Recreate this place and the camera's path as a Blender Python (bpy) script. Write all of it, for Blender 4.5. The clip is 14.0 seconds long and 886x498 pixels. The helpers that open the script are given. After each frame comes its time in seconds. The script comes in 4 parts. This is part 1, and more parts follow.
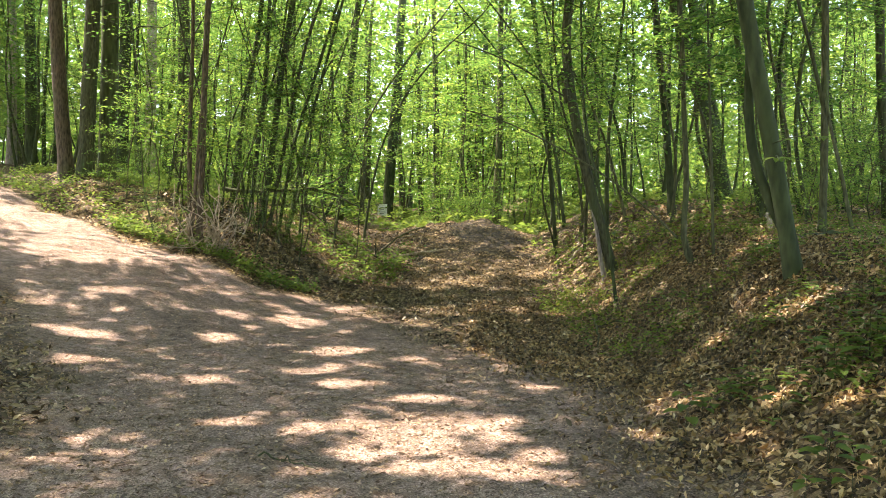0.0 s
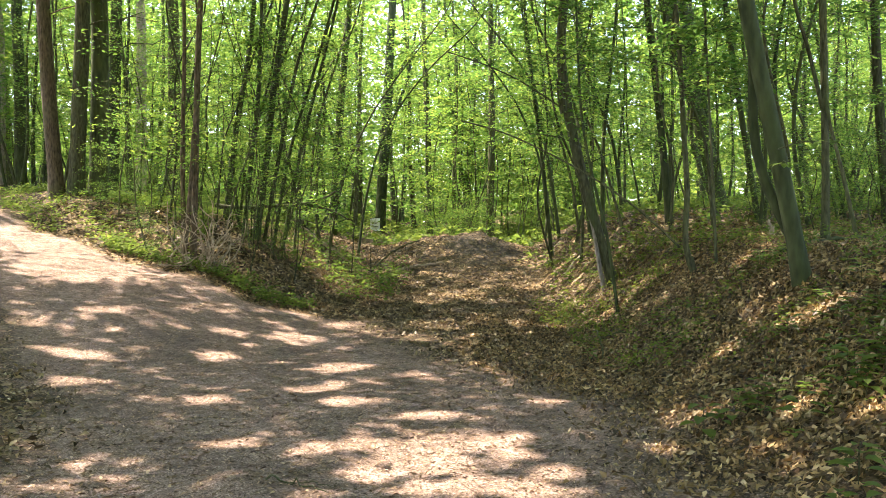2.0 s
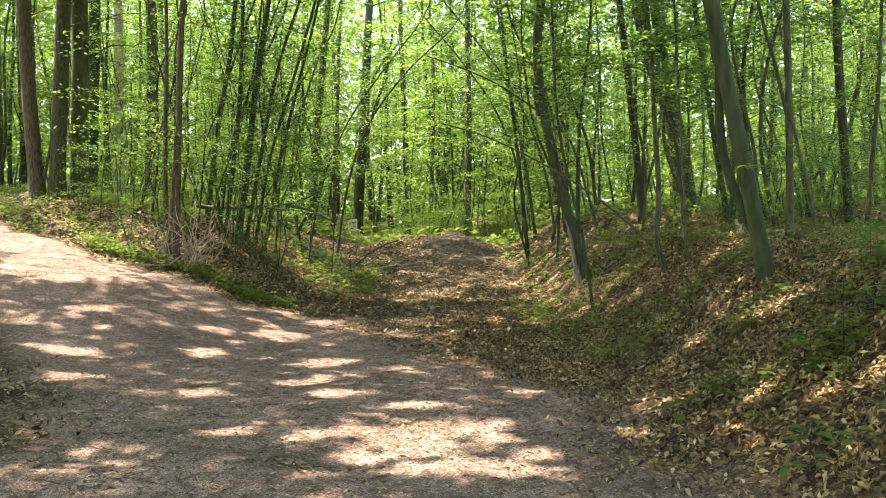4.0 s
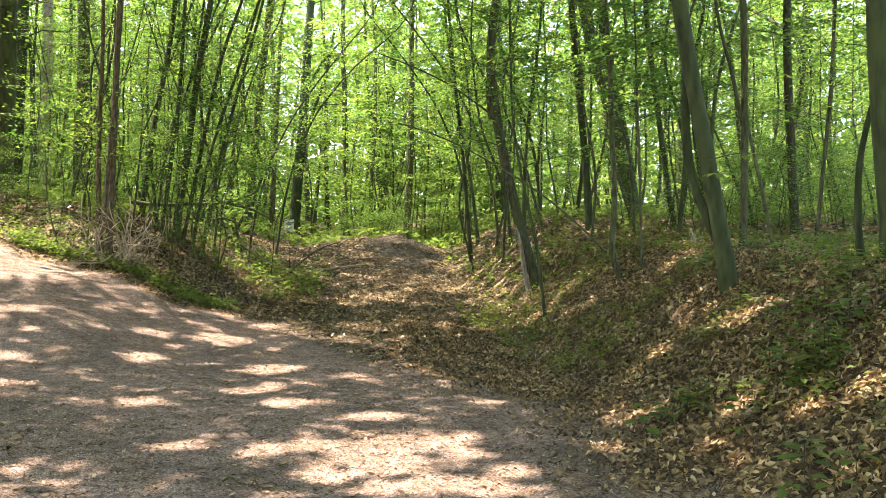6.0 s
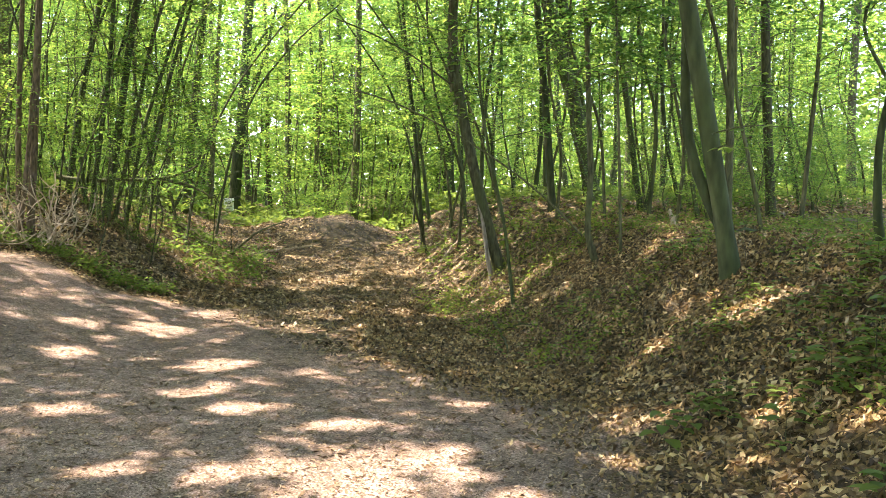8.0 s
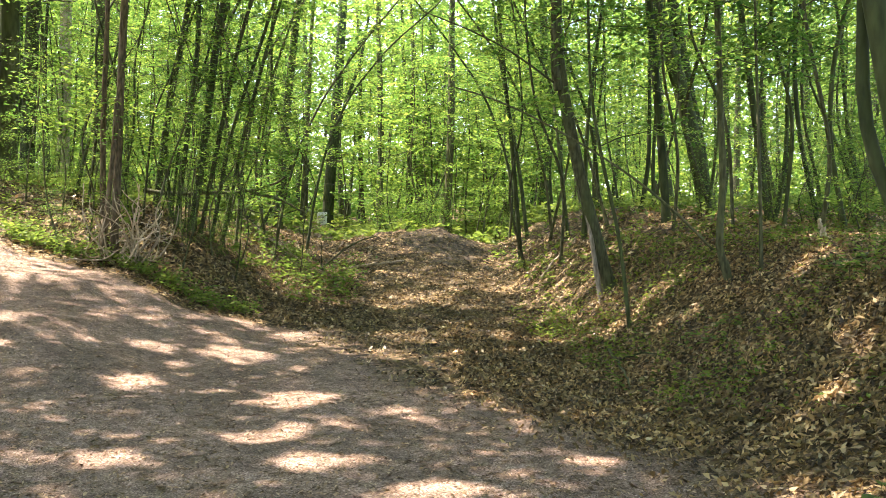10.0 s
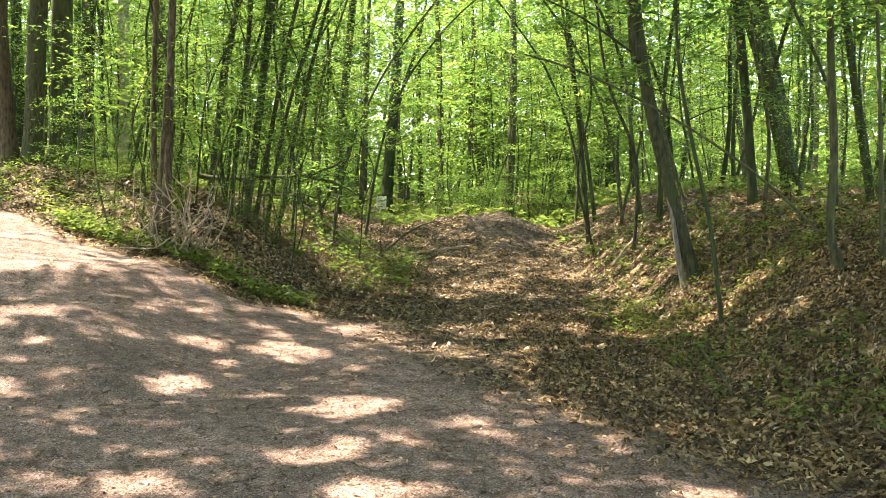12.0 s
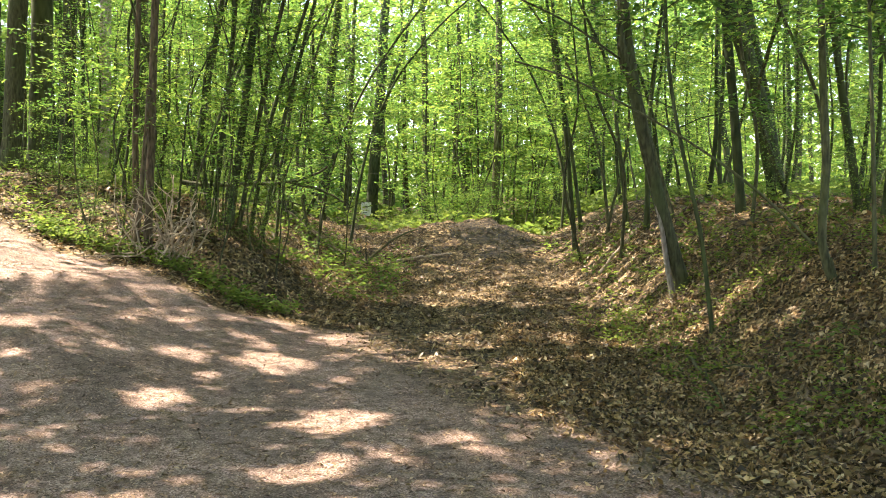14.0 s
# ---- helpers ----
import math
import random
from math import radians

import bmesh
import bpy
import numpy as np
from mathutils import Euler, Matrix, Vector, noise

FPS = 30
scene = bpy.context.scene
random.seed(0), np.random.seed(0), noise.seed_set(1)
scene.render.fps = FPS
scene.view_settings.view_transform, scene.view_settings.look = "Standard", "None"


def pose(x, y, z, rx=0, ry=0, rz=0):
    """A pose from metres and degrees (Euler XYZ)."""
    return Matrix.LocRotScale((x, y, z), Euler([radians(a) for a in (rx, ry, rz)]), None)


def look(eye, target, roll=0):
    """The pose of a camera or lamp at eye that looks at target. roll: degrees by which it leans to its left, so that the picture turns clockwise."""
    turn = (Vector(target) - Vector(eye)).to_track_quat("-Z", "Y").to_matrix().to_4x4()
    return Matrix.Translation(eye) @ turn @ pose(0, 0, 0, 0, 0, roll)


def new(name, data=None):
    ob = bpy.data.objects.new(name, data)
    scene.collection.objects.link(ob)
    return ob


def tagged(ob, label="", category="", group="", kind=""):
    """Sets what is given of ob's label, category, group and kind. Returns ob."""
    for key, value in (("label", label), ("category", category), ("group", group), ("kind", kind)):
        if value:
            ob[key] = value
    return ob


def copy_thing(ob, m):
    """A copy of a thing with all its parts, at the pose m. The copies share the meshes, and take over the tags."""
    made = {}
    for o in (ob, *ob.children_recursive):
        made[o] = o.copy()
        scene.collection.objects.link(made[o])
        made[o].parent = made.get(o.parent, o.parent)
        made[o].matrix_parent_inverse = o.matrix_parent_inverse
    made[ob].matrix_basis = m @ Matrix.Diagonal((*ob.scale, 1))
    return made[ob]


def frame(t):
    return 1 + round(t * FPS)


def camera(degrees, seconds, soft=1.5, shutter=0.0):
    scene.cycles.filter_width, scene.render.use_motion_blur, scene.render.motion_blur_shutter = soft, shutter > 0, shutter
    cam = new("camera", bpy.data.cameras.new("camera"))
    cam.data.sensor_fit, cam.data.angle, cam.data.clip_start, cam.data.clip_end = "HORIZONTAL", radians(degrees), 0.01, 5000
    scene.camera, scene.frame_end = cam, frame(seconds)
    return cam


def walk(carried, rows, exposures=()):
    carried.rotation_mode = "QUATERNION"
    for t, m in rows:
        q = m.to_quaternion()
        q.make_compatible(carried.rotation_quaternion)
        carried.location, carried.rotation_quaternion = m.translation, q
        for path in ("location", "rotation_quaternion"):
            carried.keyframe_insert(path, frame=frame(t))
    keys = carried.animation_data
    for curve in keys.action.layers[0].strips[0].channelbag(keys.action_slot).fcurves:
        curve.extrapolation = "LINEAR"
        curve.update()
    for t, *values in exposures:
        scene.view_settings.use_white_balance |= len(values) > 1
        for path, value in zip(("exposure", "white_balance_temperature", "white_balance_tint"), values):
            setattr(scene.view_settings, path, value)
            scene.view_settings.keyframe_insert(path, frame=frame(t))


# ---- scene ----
cam = camera(56.7, 14.0, 0.9)
PATH = [
    (0, (0.078, 0.141, 1.445), (0.038, 2.14, 1.405), 1.0),
    (0.5, (0.039, 0.187, 1.446), (-0.038, 2.185, 1.42), 0.4),
    (1, (-0.014, 0.246, 1.437), (-0.073, 2.245, 1.428), -0.2),
    (1.5, (-0.038, 0.274, 1.43), (-0.076, 2.273, 1.422), -0.1),
    (2, (-0.04, 0.282, 1.436), (-0.059, 2.282, 1.429), 0.0),
    (4.3, (-0.151, -0.096, 1.411), (-0.082, 1.903, 1.406), -0.2),
    (4.5, (-0.181, -0.087, 1.415), (-0.077, 1.91, 1.415), -0.3),
    (5, (-0.225, -0.041, 1.409), (-0.065, 1.952, 1.413), 0.3),
    (5.5, (-0.281, 0.118, 1.406), (-0.095, 2.109, 1.412), 0.8),
    (6, (-0.372, 0.263, 1.417), (-0.17, 2.253, 1.42), 1.0),
    (6.5, (-0.502, 0.423, 1.41), (-0.176, 2.397, 1.405), -0.2),
    (7, (-0.539, 0.662, 1.378), (-0.181, 2.629, 1.339), 0.3),
    (7.5, (-0.54, 0.92, 1.418), (-0.191, 2.889, 1.373), 0.7),
    (8, (-0.557, 1.253, 1.417), (-0.211, 3.222, 1.377), 1.3),
    (8.5, (-0.542, 1.576, 1.385), (-0.237, 3.552, 1.337), 2.2),
    (9, (-0.472, 1.872, 1.433), (-0.27, 3.862, 1.436), 2.8),
    (9.2, (-0.448, 1.993, 1.43), (-0.266, 3.985, 1.429), 2.5),
    (11.3, (-0.618, 3.148, 1.434), (-0.547, 5.146, 1.383), -0.1),
    (11.5, (-0.604, 3.214, 1.438), (-0.535, 5.212, 1.373), 0.0),
    (12, (-0.566, 3.374, 1.463), (-0.587, 5.373, 1.408), 0.7),
    (12.5, (-0.561, 3.498, 1.467), (-0.598, 5.497, 1.419), 0.9),
    (13, (-0.583, 3.52, 1.483), (-0.62, 5.52, 1.447), 1.0),
    (13.5, (-0.616, 3.555, 1.481), (-0.636, 5.554, 1.449), 0.8),
    (14, (-0.605, 3.524, 1.497), (-0.588, 5.523, 1.456), 0.8),
]
walk(cam, [(t, look(eye, target, roll)) for t, eye, target, roll in PATH], [(0, 3.01, 7450, 13), (5, 3.03, 7450, 13), (6, 3.13, 7450, 13), (7, 3.31, 7450, 13), (8.5, 3.27, 7450, 13), (9.2, 3.13, 7450, 13), (11.5, 3.21, 7450, 13), (12.5, 3.13, 7450, 13), (14, 3.07, 7450, 13)])

# ---- light ----
SUN = Vector((-0.45, 0.22, 0.86)).normalized()
world = bpy.data.worlds.new("sky")
scene.world = world
world.use_nodes = True
wn = world.node_tree.nodes
sky = wn.new("ShaderNodeTexSky")
sky.sky_type, sky.sun_disc = "NISHITA", False
sky.sun_elevation, sky.sun_rotation = math.asin(SUN.z), math.atan2(SUN.x, SUN.y)
sky.dust_density = 1.5
world.node_tree.links.new(sky.outputs["Color"], wn["Background"].inputs["Color"])
wn["Background"].inputs["Strength"].default_value = 0.15
sun = new("sun", bpy.data.lights.new("sun", "SUN"))
sun.data.energy, sun.data.angle, sun.data.color = 3.2, radians(0.6), (1.0, 0.94, 0.875)
sun.matrix_world = look(SUN * 60, (0, 0, 0))

# ---- materials ----
def material(name, rough=0.8):
    m = bpy.data.materials.new(name)
    m.use_nodes = True
    b = m.node_tree.nodes["Principled BSDF"]
    b.inputs["Roughness"].default_value = rough
    b.inputs["Specular IOR Level"].default_value = 0.25
    return m, m.node_tree.nodes, m.node_tree.links, b


def ramp(nodes, stops):
    node = nodes.new("ShaderNodeValToRGB")
    r = node.color_ramp
    while len(r.elements) < len(stops):
        r.elements.new(0.5)
    for e, (p, c) in zip(r.elements, stops):
        e.position, e.color = p, (*c, 1)
    return node


def textured(nodes, links, kind, scale, stretch=(1, 1, 1), detail=4.0):
    co = nodes.new("ShaderNodeTexCoord")
    mp = nodes.new("ShaderNodeMapping")
    mp.inputs["Scale"].default_value = stretch
    links.new(co.outputs["Object"], mp.inputs["Vector"])
    tx = nodes.new("ShaderNodeTexNoise" if kind == "noise" else "ShaderNodeTexVoronoi")
    tx.inputs["Scale"].default_value = scale
    if kind == "noise":
        tx.inputs["Detail"].default_value = detail
    links.new(mp.outputs["Vector"], tx.inputs["Vector"])
    return tx


def mixed(nodes, links, mode, fac, a, b):
    n = nodes.new("ShaderNodeMix")
    n.data_type, n.blend_type = "RGBA", mode
    for sock, v in ((n.inputs[0], fac), (n.inputs[6], a), (n.inputs[7], b)):
        if isinstance(v, (float, int)):
            sock.default_value = v
        elif isinstance(v, tuple):
            sock.default_value = (*v, 1)
        else:
            links.new(v, sock)
    return n.outputs[2]


def bump(nodes, links, height, bsdf, strength, dist):
    n = nodes.new("ShaderNodeBump")
    n.inputs["Strength"].default_value, n.inputs["Distance"].default_value = strength, dist
    links.new(height, n.inputs["Height"])
    links.new(n.outputs["Normal"], bsdf.inputs["Normal"])


def bark_material(name, dark, light, moss=0.25, grain=30, relief=0.7):
    m, nodes, links, b = material(name, 0.9)
    fine = textured(nodes, links, "noise", grain, (1, 1, 0.25), 7)
    big = textured(nodes, links, "noise", 2.2, (1, 1, 0.5), 4)
    c1 = ramp(nodes, [(0.32, dark), (0.68, light)])
    links.new(fine.outputs["Fac"], c1.inputs["Fac"])
    mask = ramp(nodes, [(0.48, (0, 0, 0)), (0.66, (moss, moss, moss))])
    links.new(big.outputs["Fac"], mask.inputs["Fac"])
    col = mixed(nodes, links, "MIX", mask.outputs["Color"], c1.outputs["Color"], (0.062, 0.08, 0.03))
    info = nodes.new("ShaderNodeObjectInfo")
    tone = ramp(nodes, [(0.0, (0.75, 0.75, 0.75)), (1.0, (1.25, 1.2, 1.15))])
    links.new(info.outputs["Random"], tone.inputs["Fac"])
    links.new(mixed(nodes, links, "MULTIPLY", 1.0, col, tone.outputs["Color"]), b.inputs["Base Color"])
    bump(nodes, links, fine.outputs["Fac"], b, relief, 0.025)
    return m


def leaf_material(name, stops, glow, gloss=0.12, thin=0.5, patches=0.0):
    """Thin leaves: light goes through them."""
    m, nodes, links, b = material(name, 0.5)
    geo = nodes.new("ShaderNodeNewGeometry")
    r = ramp(nodes, stops)
    links.new(geo.outputs["Random Per Island"], r.inputs["Fac"])
    info = nodes.new("ShaderNodeObjectInfo")
    tone = ramp(nodes, [(0.0, (0.8, 0.85, 0.8)), (1.0, (1.25, 1.12, 0.9))])
    links.new(info.outputs["Random"], tone.inputs["Fac"])
    col = mixed(nodes, links, "MULTIPLY", 1.0, r.outputs["Color"], tone.outputs["Color"])
    if patches:
        # broad uneven patches of darker tone
        blotch = textured(nodes, links, "noise", 1.7, (1, 1, 1), 3)
        blotch_tone = ramp(nodes, [(0.36, (1 - patches, 1 - patches, 1 - patches)), (0.6, (1.1, 1.08, 1.05))])
        links.new(blotch.outputs["Fac"], blotch_tone.inputs["Fac"])
        col = mixed(nodes, links, "MULTIPLY", 1.0, col, blotch_tone.outputs["Color"])
    links.new(col, b.inputs["Base Color"])
    b.inputs["Specular IOR Level"].default_value = gloss
    tr = nodes.new("ShaderNodeBsdfTranslucent")
    links.new(mixed(nodes, links, "MULTIPLY", 1.0, col, glow), tr.inputs["Color"])
    mix = nodes.new("ShaderNodeMixShader")
    mix.inputs["Fac"].default_value = thin
    links.new(b.outputs["BSDF"], mix.inputs[1])
    links.new(tr.outputs["BSDF"], mix.inputs[2])
    links.new(mix.outputs["Shader"], nodes["Material Output"].inputs["Surface"])
    return m


BARK = bark_material("grey_bark", (0.026, 0.034, 0.015), (0.068, 0.082, 0.035), 0.7, 14, 0.35)
BARK_DARK = bark_material("dark_bark", (0.030, 0.032, 0.017), (0.095, 0.095, 0.05), 0.7)
# bark of the pale trunks; also paints sunlight on the leaning tree's second stem
BARK_PALE_OR_SUNLIT = bark_material("pale_or_sunlit_bark", (0.16, 0.13, 0.11), (0.36, 0.31, 0.27), 0.1)
BARK_BROWN = bark_material("brown_bark", (0.042, 0.032, 0.021), (0.135, 0.102, 0.07), 0.3)
DEADWOOD = bark_material("dead_wood", (0.17, 0.13, 0.095), (0.45, 0.37, 0.28), 0.1)
LEAF = leaf_material("green_leaf", [(0.0, (0.047, 0.108, 0.029)), (0.6, (0.092, 0.165, 0.042)), (1.0, (0.18, 0.24, 0.062))], (1.78, 1.8, 1.42), thin=0.58)
HERB = leaf_material("herb_leaf", [(0.0, (0.065, 0.115, 0.033)), (1.0, (0.165, 0.215, 0.058))], (1.7, 1.7, 1.2))
DRY = leaf_material("dry_leaf", [(0.0, (0.03, 0.02, 0.011)), (0.3, (0.12, 0.08, 0.042)), (0.75, (0.33, 0.235, 0.13)), (1.0, (0.55, 0.44, 0.30))], (0.7, 0.6, 0.45), 0.35, 0.2, 0.38)

CHAFF = leaf_material("trodden_bits", [(0.0, (0.065, 0.044, 0.032)), (0.5, (0.18, 0.126, 0.095)), (0.85, (0.32, 0.23, 0.175)), (1.0, (0.50, 0.39, 0.31))], (0.6, 0.5, 0.45), 0.2, 0.1)


def ground_material():
    m, nodes, links, b = material("forest_floor", 0.95)
    att = nodes.new("ShaderNodeAttribute")
    att.attribute_name = "worn"
    # leaf litter
    cell = textured(nodes, links, "voronoi", 18, (1, 1, 1))
    fine = textured(nodes, links, "noise", 60, (1, 1, 1), 6)
    big = textured(nodes, links, "noise", 1.3, (1, 1, 1), 5)
    sep = nodes.new("ShaderNodeSeparateColor")
    links.new(cell.outputs["Color"], sep.inputs["Color"])
    litter = ramp(nodes, [(0.0, (0.02, 0.013, 0.007)), (0.5, (0.075, 0.049, 0.025)), (0.85, (0.20, 0.14, 0.07)), (1.0, (0.38, 0.29, 0.17))])
    links.new(sep.outputs["Red"], litter.inputs["Fac"])
    f2 = ramp(nodes, [(0.3, (0.55, 0.55, 0.55)), (0.7, (1.3, 1.25, 1.2))])
    links.new(fine.outputs["Fac"], f2.inputs["Fac"])
    lit = mixed(nodes, links, "MULTIPLY", 1.0, litter.outputs["Color"], f2.outputs["Color"])
    # gravel with trodden bits of leaf and twig
    peb = textured(nodes, links, "voronoi", 95)
    grit = textured(nodes, links, "noise", 130, (1, 1, 1), 5)
    sep2 = nodes.new("ShaderNodeSeparateColor")
    links.new(peb.outputs["Color"], sep2.inputs["Color"])
    stone = ramp(nodes, [(0.0, (0.085, 0.057, 0.044)), (0.3, (0.23, 0.158, 0.128)), (0.8, (0.36, 0.258, 0.218)), (1.0, (0.52, 0.40, 0.35))])
    links.new(sep2.outputs["Green"], stone.inputs["Fac"])
    gr = ramp(nodes, [(0.35, (0.6, 0.58, 0.56)), (0.65, (1.2, 1.2, 1.2))])
    links.new(grit.outputs["Fac"], gr.inputs["Fac"])
    gravel = mixed(nodes, links, "MULTIPLY", 1.0, stone.outputs["Color"], gr.outputs["Color"])
    mould = textured(nodes, links, "noise", 9, (1, 1, 1), 8)
    crumbs = ramp(nodes, [(0.38, (0.66, 0.64, 0.6)), (0.56, (1.08, 1.08, 1.08))])
    links.new(mould.outputs["Fac"], crumbs.inputs["Fac"])
    gravel = mixed(nodes, links, "MULTIPLY", 1.0, gravel, crumbs.outputs["Color"])
    bg = ramp(nodes, [(0.35, (0.66, 0.65, 0.62)), (0.65, (1.15, 1.13, 1.1))])
    links.new(big.outputs["Fac"], bg.inputs["Fac"])
    edge = nodes.new("ShaderNodeMath")
    edge.operation = "MULTIPLY_ADD"
    links.new(fine.outputs["Fac"], edge.inputs[0])
    edge.inputs[1].default_value = 0.7
    part_worn = nodes.new("ShaderNodeMath")
    part_worn.operation = "MULTIPLY"
    links.new(att.outputs["Fac"], part_worn.inputs[0])
    part_worn.inputs[1].default_value = 0.5
    links.new(part_worn.outputs[0], edge.inputs[2])
    k = ramp(nodes, [(0.5, (0, 0, 0)), (0.78, (1, 1, 1))])
    links.new(edge.outputs[0], k.inputs["Fac"])
    col = mixed(nodes, links, "MIX", k.outputs["Color"], lit, gravel)
    soil = nodes.new("ShaderNodeAttribute")
    soil.attribute_name = "soil"
    col = mixed(nodes, links, "MIX", soil.outputs["Fac"], col, mixed(nodes, links, "MULTIPLY", 1.0, (0.045, 0.039, 0.032), f2.outputs["Color"]))
    links.new(mixed(nodes, links, "MULTIPLY", 1.0, col, bg.outputs["Color"]), b.inputs["Base Color"])
    h = mixed(nodes, links, "MIX", k.outputs["Color"], cell.outputs["Distance"], grit.outputs["Fac"])
    bump(nodes, links, h, b, 0.8, 0.02)
    return m


FLOOR = ground_material()

# ---- mesh helpers ----
def mesh_from(name, verts, quads, mats, index=None, smooth=False):
    me = bpy.data.meshes.new(name)
    verts, quads = np.asarray(verts, np.float32).reshape(-1, 3), np.asarray(quads, np.int32).reshape(-1, 4)
    me.vertices.add(len(verts))
    me.vertices.foreach_set("co", verts.ravel())
    me.loops.add(quads.size)
    me.loops.foreach_set("vertex_index", quads.ravel())
    me.polygons.add(len(quads))
    me.polygons.foreach_set("loop_start", np.arange(0, quads.size, 4, dtype=np.int32))
    for m in mats:
        me.materials.append(m)
    if index is not None:
        me.polygons.foreach_set("material_index", np.asarray(index, np.int32))
    if smooth is True:
        me.polygons.foreach_set("use_smooth", np.ones(len(quads), bool))
    elif smooth is not False:
        me.polygons.foreach_set("use_smooth", np.asarray(smooth, bool))
    me.update(calc_edges=True)
    me.validate()
    return me


def part(name, me, parent, label=""):
    ob = new(name, me)
    ob.parent = parent
    return tagged(ob, label)


def smooth_path(pts, n):
    """A rounded line through the points."""
    p = np.asarray(pts, float)
    d = np.r_[0, np.cumsum(np.linalg.norm(np.diff(p, axis=0), axis=1))]
    u = np.linspace(0, d[-1], n)
    q = np.stack([np.interp(u, d, p[:, k]) for k in range(3)], 1)
    for _ in range(3):
        q[1:-1] = (q[:-2] + 2 * q[1:-1] + q[2:]) / 4
    return q


def tube(path, radii, sides=8, rng=None, rough=0.0):
    """Verts and quads of a rounded stem along the path; its end is drawn to a point."""
    p = np.asarray(path, float)
    n = len(p)
    t = np.gradient(p, axis=0)
    t /= np.linalg.norm(t, axis=1)[:, None] + 1e-9
    ref = np.array([0.0, 1.0, 0.0]) if abs(t[0, 1]) < 0.8 else np.array([1.0, 0, 0])
    a = np.cross(t, ref)
    a /= np.linalg.norm(a, axis=1)[:, None] + 1e-9
    b = np.cross(t, a)
    ang = np.linspace(0, 2 * np.pi, sides, endpoint=False)
    r = np.broadcast_to(np.asarray(radii, float), (n,))[:, None] * np.ones(sides)
    if rng is not None and rough:
        ridge = 1 + rough * rng.normal(0, 0.5, sides)[None, :]
        r = r * ridge * (1 + rough * rng.normal(0, 0.45, (n, sides)))
    v = p[:, None] + r[..., None] * (np.cos(ang)[None, :, None] * a[:, None] + np.sin(ang)[None, :, None] * b[:, None])
    i, j = np.meshgrid(np.arange(n - 1), np.arange(sides), indexing="ij")
    k = (j + 1) % sides
    q = np.stack([i * sides + j, i * sides + k, (i + 1) * sides + k, (i + 1) * sides + j], -1).reshape(-1, 4)
    return v.reshape(-1, 3), q


def joined(parts):
    vs, qs, off = [], [], 0
    for v, q in parts:
        vs.append(v)
        qs.append(q + off)
        off += len(v)
    return np.concatenate(vs), np.concatenate(qs)


def kites(centre, along, normal, size, wide=0.55):
    """Leaves: pointed, folded a little along the midrib."""
    along = along - normal * np.sum(along * normal, 1, keepdims=True)
    along /= np.linalg.norm(along, axis=1, keepdims=True) + 1e-9
    side = np.cross(normal, along)
    s = size[:, None]
    w = np.broadcast_to(np.asarray(wide), (len(centre),))[:, None]
    v = np.stack([centre - along * s * 0.5, centre - along * s * 0.02 + side * s * w * 0.5 + normal * s * 0.10,
                  centre + along * s * 0.5 - normal * s * 0.06, centre - along * s * 0.02 - side * s * w * 0.5 + normal * s * 0.10], 1)
    return v.reshape(-1, 3), np.arange(4 * len(centre)).reshape(-1, 4)


def curled(rng, centre, along, normal, size, wide):
    """Dry leaves: folded along the midrib, with the tips curled up or down."""
    n = len(centre)
    along = along - normal * np.sum(along * normal, 1, keepdims=True)
    along /= np.linalg.norm(along, axis=1, keepdims=True) + 1e-9
    side = np.cross(normal, along)
    s, w = size[:, None], wide[:, None] * size[:, None]
    fold, curl, tip = rng.uniform(0.0, 0.7, (n, 1)), rng.normal(0.05, 0.18, (n, 1)), rng.normal(0.05, 0.22, (n, 1))
    skew = rng.uniform(-0.22, 0.22, (n, 1))
    v = np.stack([centre - along * s * 0.5 + normal * s * curl, centre + side * w * 0.5 + normal * w * fold + along * s * skew, centre,
                  centre - side * w * 0.5 + normal * w * (fold + 0.1) + along * s * skew, centre + along * s * 0.5 + normal * s * tip], 1)
    q = np.array([[1, 0, 2, 4], [3, 4, 2, 0]])
    return v.reshape(-1, 3), (q[None] + 5 * np.arange(n)[:, None, None]).reshape(-1, 4)


def sprays(rng, centres, azimuth, count, length, width, size, flat=0.36, keep=None):
    """Flat layered sprays of leaves round the centres."""
    n = len(centres)
    c = np.repeat(centres, count, 0)
    az = np.repeat(azimuth, count)
    u, w = rng.uniform(-0.5, 0.5, n * count), rng.normal(0, 0.3, n * count)
    ca, sa = np.cos(az), np.sin(az)
    dx, dy = u * length, w * width * (1 - abs(u))
    droop = np.repeat(rng.normal(-0.12, 0.12, n), count)
    tip = np.repeat(rng.normal(0, 0.12, n), count)
    c = c + np.stack([ca * dx - sa * dy, sa * dx + ca * dy, droop * dx + tip * dy + rng.normal(0, 0.045, n * count)], 1)
    nor = np.stack([rng.normal(0, flat, n * count), rng.normal(0, flat, n * count), np.ones(n * count)], 1)
    nor /= np.linalg.norm(nor, axis=1, keepdims=True)
    a2 = az + np.sign(w) * rng.uniform(0.3, 1.2, n * count)
    al = np.stack([np.cos(a2), np.sin(a2), rng.normal(-0.15, 0.25, n * count)], 1)
    sz = size * rng.uniform(0.6, 1.25, n * count)
    if keep is not None:
        ok = keep(c)
        c, nor, al, sz = c[ok], nor[ok], al[ok], sz[ok]
    return kites(c, al, nor, sz)


def step01(x):
    x = np.clip(x, 0, 1)
    return x * x * (3 - 2 * x)


WAVES = np.random.RandomState(4).uniform(-1, 1, (26, 3))


